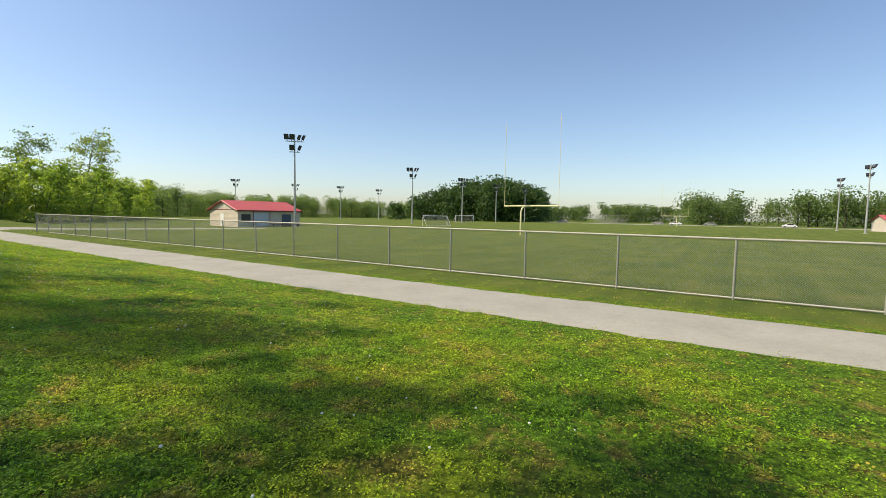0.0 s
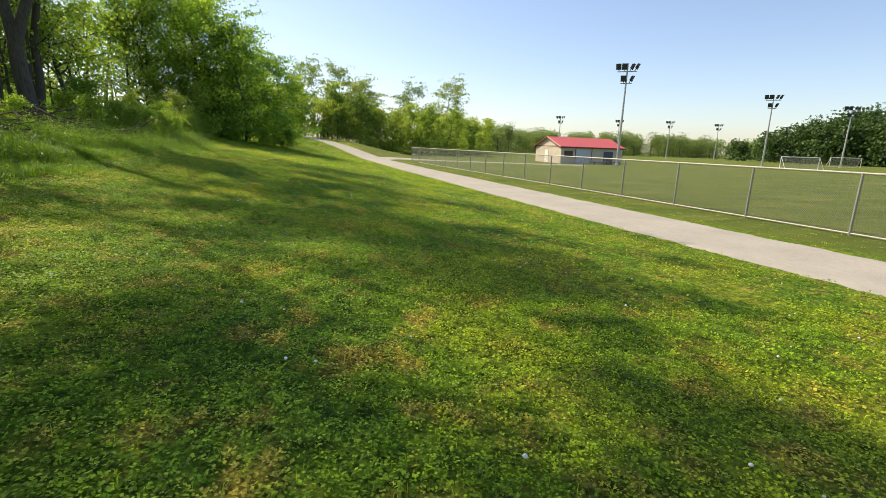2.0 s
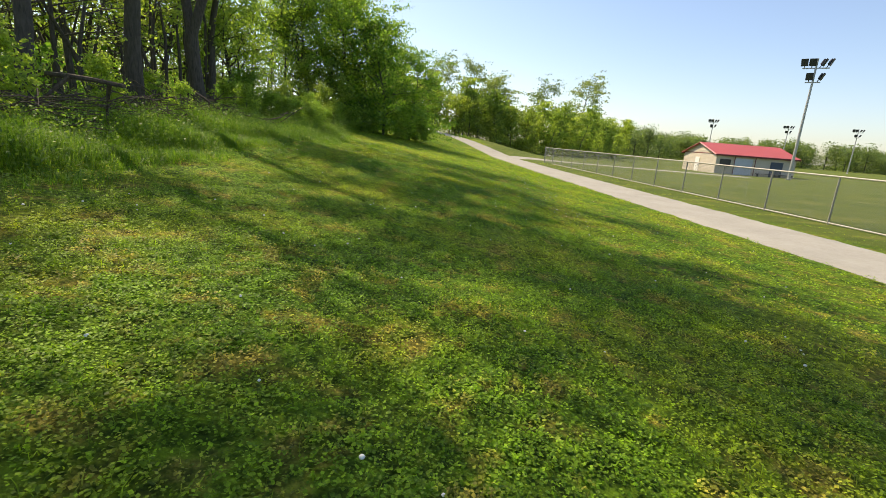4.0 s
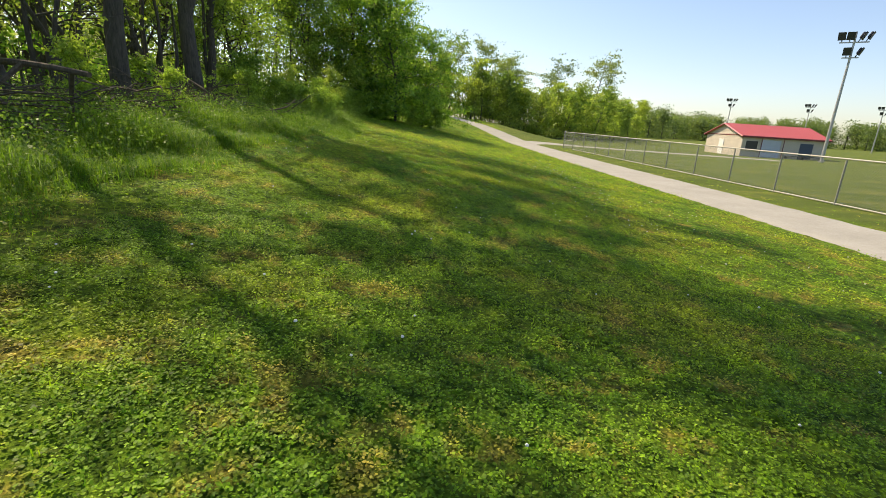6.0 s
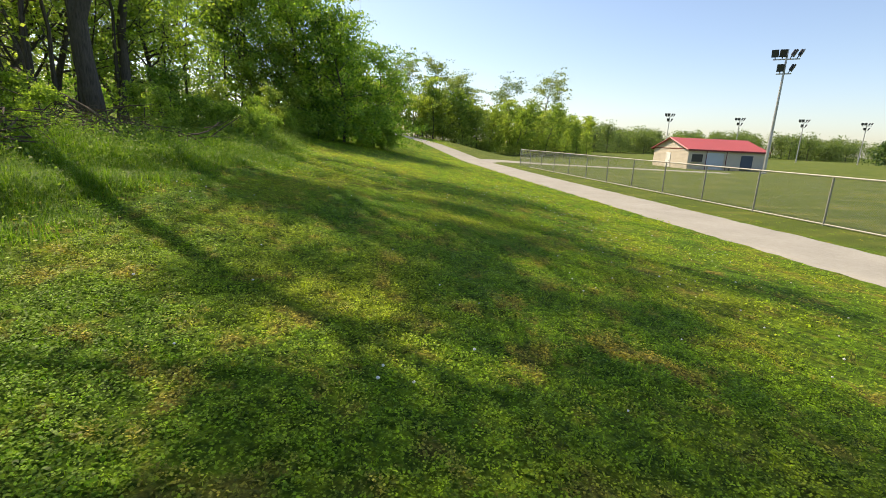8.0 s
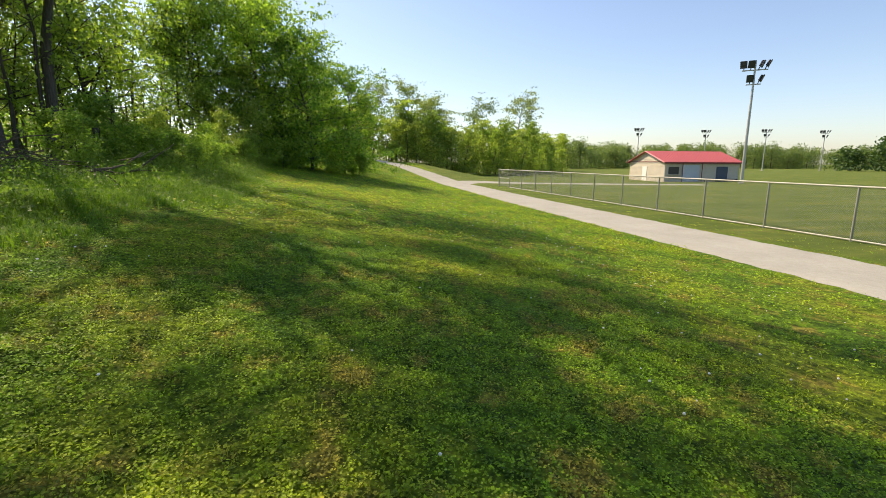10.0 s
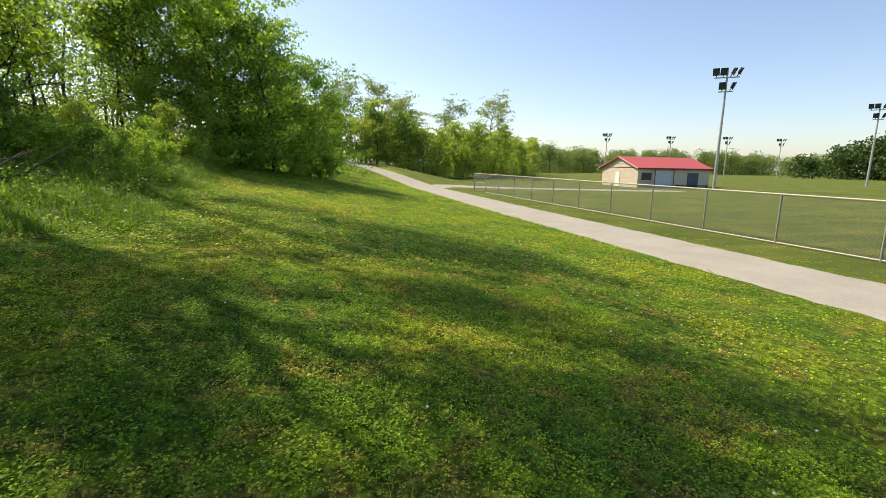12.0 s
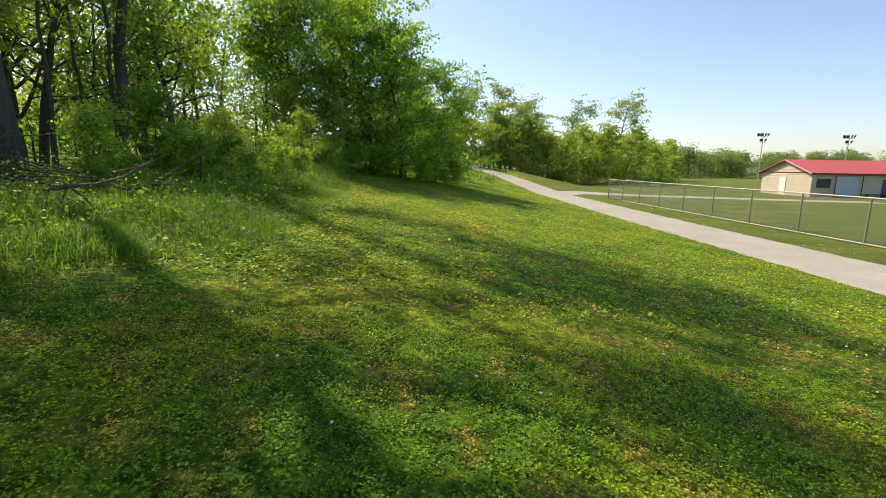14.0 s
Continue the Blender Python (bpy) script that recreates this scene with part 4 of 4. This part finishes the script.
def tall_grass_edge(y):
    """Where the mown lawn ends, along the bank."""
    line = np.interp(y, (-12, 0, 4, 7, 10, 13, 17, 28, 36, 50), (-5.2, -5.5, -5.8, -5.6, -5.1, -4.5, -4.4, -5.0, -5.3, -3.6))
    return line - 0.22 * np.sin(y * 0.75) - 0.16 * np.sin(y * 1.7 + 1)


y = np.concatenate([g.uniform(-12, 52, 60000), g.uniform(2, 22, 60000)])
x = tall_grass_edge(y) + 0.7 - g.gamma(2.2, 0.7, len(y))
tufts, dome = clumped(g, np.c_[x, y], 0.75, 26, 0.11)
inside = tall_grass_edge(tufts[:, 1]) + 0.5 - tufts[:, 0]
grown = (0.40 + 0.60 * soft(0.2, 1.4, inside)) * (0.75 + 0.35 * np.sin(tufts[:, 1] * 1.9 + 2 * np.sin(tufts[:, 0] * 1.7)))
blades("tall_grass", "tall uncut grass along the woodland edge", tufts, 0.64, 0.0045, TALL_GRASS, 5, 1.2, grown)


# ---- woodland floor ----
def undergrowth():
    """Low leafy plants on the woodland floor, too many to count."""
    g = np.random.default_rng(33)
    n = 110000
    cy = g.uniform(-10, 55, 1300)
    cx = tall_grass_edge(cy) - 0.1 - np.abs(g.normal(0, 3.4, 1300))
    k = g.integers(0, 1300, n)
    x, y = cx[k] + g.normal(0, 0.28, n), cy[k] + g.normal(0, 0.28, n)
    z = height(x, y) + g.uniform(0.02, 1.0, n) ** 1.3 * (0.25 + 0.5 * g.uniform(0, 1, 1300)[k])
    v, f = leaf_mesh(np.stack([x, y, z], -1), 0.044, g)
    tagged(new("undergrowth", quick_mesh("undergrowth", v, f, WEED)), "low leafy weeds under the woodland edge", "undergrowth", kind="stuff")


undergrowth()


def stick(bm, pts, r0, r1, sides=7):
    pts = [Vector(q) for q in pts]
    n = len(pts) - 1
    for k in range(n):
        tube(bm, pts[k], pts[k + 1], r0 + (r1 - r0) * k / n, r0 + (r1 - r0) * (k + 1) / n, sides)
    return bm


def on_ground(x, y, dz):
    return (x, y, hz(x, y) + dz)


def fallen_branch(name, label, pts, r0, r1, twigs):
    root = tagged(new(name), label, "branch", "fallen branches at the woodland edge")
    part("limb", stick(bmesh.new(), pts, r0, r1), DEAD_WOOD, root)
    for tw in twigs:
        part("twig", stick(bmesh.new(), tw, r1 * 1.1, r1 * 0.3, 5), DEAD_WOOD, root)
    return root


G = on_ground
fallen_branch("fallen_branch", "bare grey fallen branch curving up from the weeds",
              [G(-6.25, 13.4, 0.36), G(-6.1, 13.6, 0.42), G(-5.95, 13.9, 0.45), G(-5.8, 14.25, 0.55), G(-5.62, 14.7, 0.82)], 0.034, 0.016,
              [[G(-6.1, 13.6, 0.45), G(-5.8, 13.5, 0.3), G(-5.6, 13.4, 0.15)], [G(-5.85, 14.1, 0.62), G(-5.5, 14.2, 0.75), G(-5.3, 14.5, 0.95)],
               [G(-6.1, 13.6, 0.42), G(-6.05, 13.4, 0.25), G(-6.0, 13.2, 0.05)]])
fallen_branch("fallen_branch", "bare log lying on top of the brush pile",
              [G(-8.9, 7.05, 0.92), G(-8.25, 6.75, 0.97), G(-7.6, 6.55, 1.02), G(-6.95, 6.3, 1.0)], 0.062, 0.045,
              [[G(-8.25, 6.75, 0.97), G(-8.5, 6.3, 0.5), G(-8.7, 5.9, 0.02)], [G(-7.3, 6.43, 1.0), G(-7.6, 6.8, 0.5), G(-7.8, 7.1, 0.02)]])
fallen_branch("fallen_branch", "bare grey branch leaning on the brush",
              [G(-8.6, 13.2, 0.9), G(-8.0, 13.0, 0.65), G(-7.4, 12.6, 0.4), G(-6.9, 12.2, 0.12)], 0.05, 0.02, [[G(-7.4, 12.6, 0.4), G(-7.0, 12.8, 0.5), G(-6.7, 13.0, 0.6)]])


fallen_branch("fallen_branch", "long dark dead limb leaning down into the weeds",
              [G(-12.16, 17.71, 1.70), G(-11.27, 17.01, 1.22), G(-10.33, 16.34, 0.82), G(-9.6, 15.9, 0.52), G(-8.82, 15.35, 0.41), G(-7.42, 14.38, 0.06)], 0.085, 0.035,
              [[G(-10.33, 16.34, 0.80), G(-10.15, 16.1, 0.45), G(-10.05, 15.95, 0.05)], [G(-8.82, 15.35, 0.41), G(-8.5, 15.5, 0.75), G(-8.3, 15.6, 1.0)]])
fallen_branch("fallen_branch", "short bare branch standing up out of the weeds",
              [G(-7.0, 15.5, 0.05), G(-6.15, 15.74, 0.31), G(-5.83, 15.85, 0.64), G(-5.36, 16.06, 1.10)], 0.03, 0.010,
              [[G(-6.15, 15.74, 0.31), G(-5.7, 15.6, 0.40), G(-5.4, 15.5, 0.42)]])


def brush_pile():
    g = np.random.default_rng(44)
    segs = []
    for _ in range(330):
        x, y = g.normal(-8.4, 0.7), g.uniform(4.5, 16.0)
        a, L = g.uniform(0, 2 * np.pi), g.uniform(0.5, 1.6)
        p = np.array([x, y, hz(x, y) + 0.65 * g.uniform(0, 1) ** 1.6])
        q = p + [math.cos(a) * L, math.sin(a) * L, g.normal(0.05, 0.2)]
        q[0] = min(q[0], -7.0)
        q[2] = max(q[2], hz(q[0], q[1]) + 0.02)
        m = (p + q) / 2 + g.normal(0, 0.08, 3)
        r = g.uniform(0.006, 0.02)
        segs += [(p, m, r, r * 0.8), (m, q, r * 0.8, r * 0.4)]
    v, f = limb_mesh(segs, 5)
    tagged(new("brush_pile", quick_mesh("brush_pile", v, f, DEAD_WOOD, True)), "tangled pile of dry grey brushwood in the weeds", "brush pile", kind="stuff")


brush_pile()


def flowers(name, label, pts, r, stem, seed):
    """White flower heads on short stems."""
    g = np.random.default_rng(seed)
    n = len(pts)
    h = stem * g.uniform(0.6, 1.2, n)
    c = np.c_[pts, height(pts[:, 0], pts[:, 1]) + h]
    s = (r * g.uniform(0.7, 1.2, n))[:, None, None]
    k = np.arange(7)
    ring = np.stack([np.cos(k * 2 * np.pi / 7), np.sin(k * 2 * np.pi / 7), 0 * k], -1)
    o = np.concatenate([ring * 0.72 + [0, 0, -0.5], ring + [0, 0, 0.1], ring * 0.6 + [0, 0, 0.62]])[None]
    v = (c[:, None, :] + o * s).reshape(-1, 3)
    q = np.stack([k, (k + 1) % 7, (k + 1) % 7 + 7, k + 7], -1)
    cap = np.array([(14, 15, 16, 17), (14, 17, 18, 20)])
    f = (np.arange(n)[:, None, None] * 21 + np.concatenate([q, q + 7, cap])[None]).reshape(-1, 4)
    tagged(new(name, quick_mesh(name, v, f, PETAL)), label, "flowers", kind="stuff")


g = np.random.default_rng(55)
flowers("clover_flowers", "small white clover flowers in the lawn", np.concatenate([scatter(g, 260, -5, 6.5, -7, 24), np.c_[g.normal(4.3, 0.9, 120), g.normal(17.5, 3.2, 120)], np.c_[g.normal(3.2, 1.2, 70), g.normal(11, 3, 70)]]), 0.011, 0.07, 2)
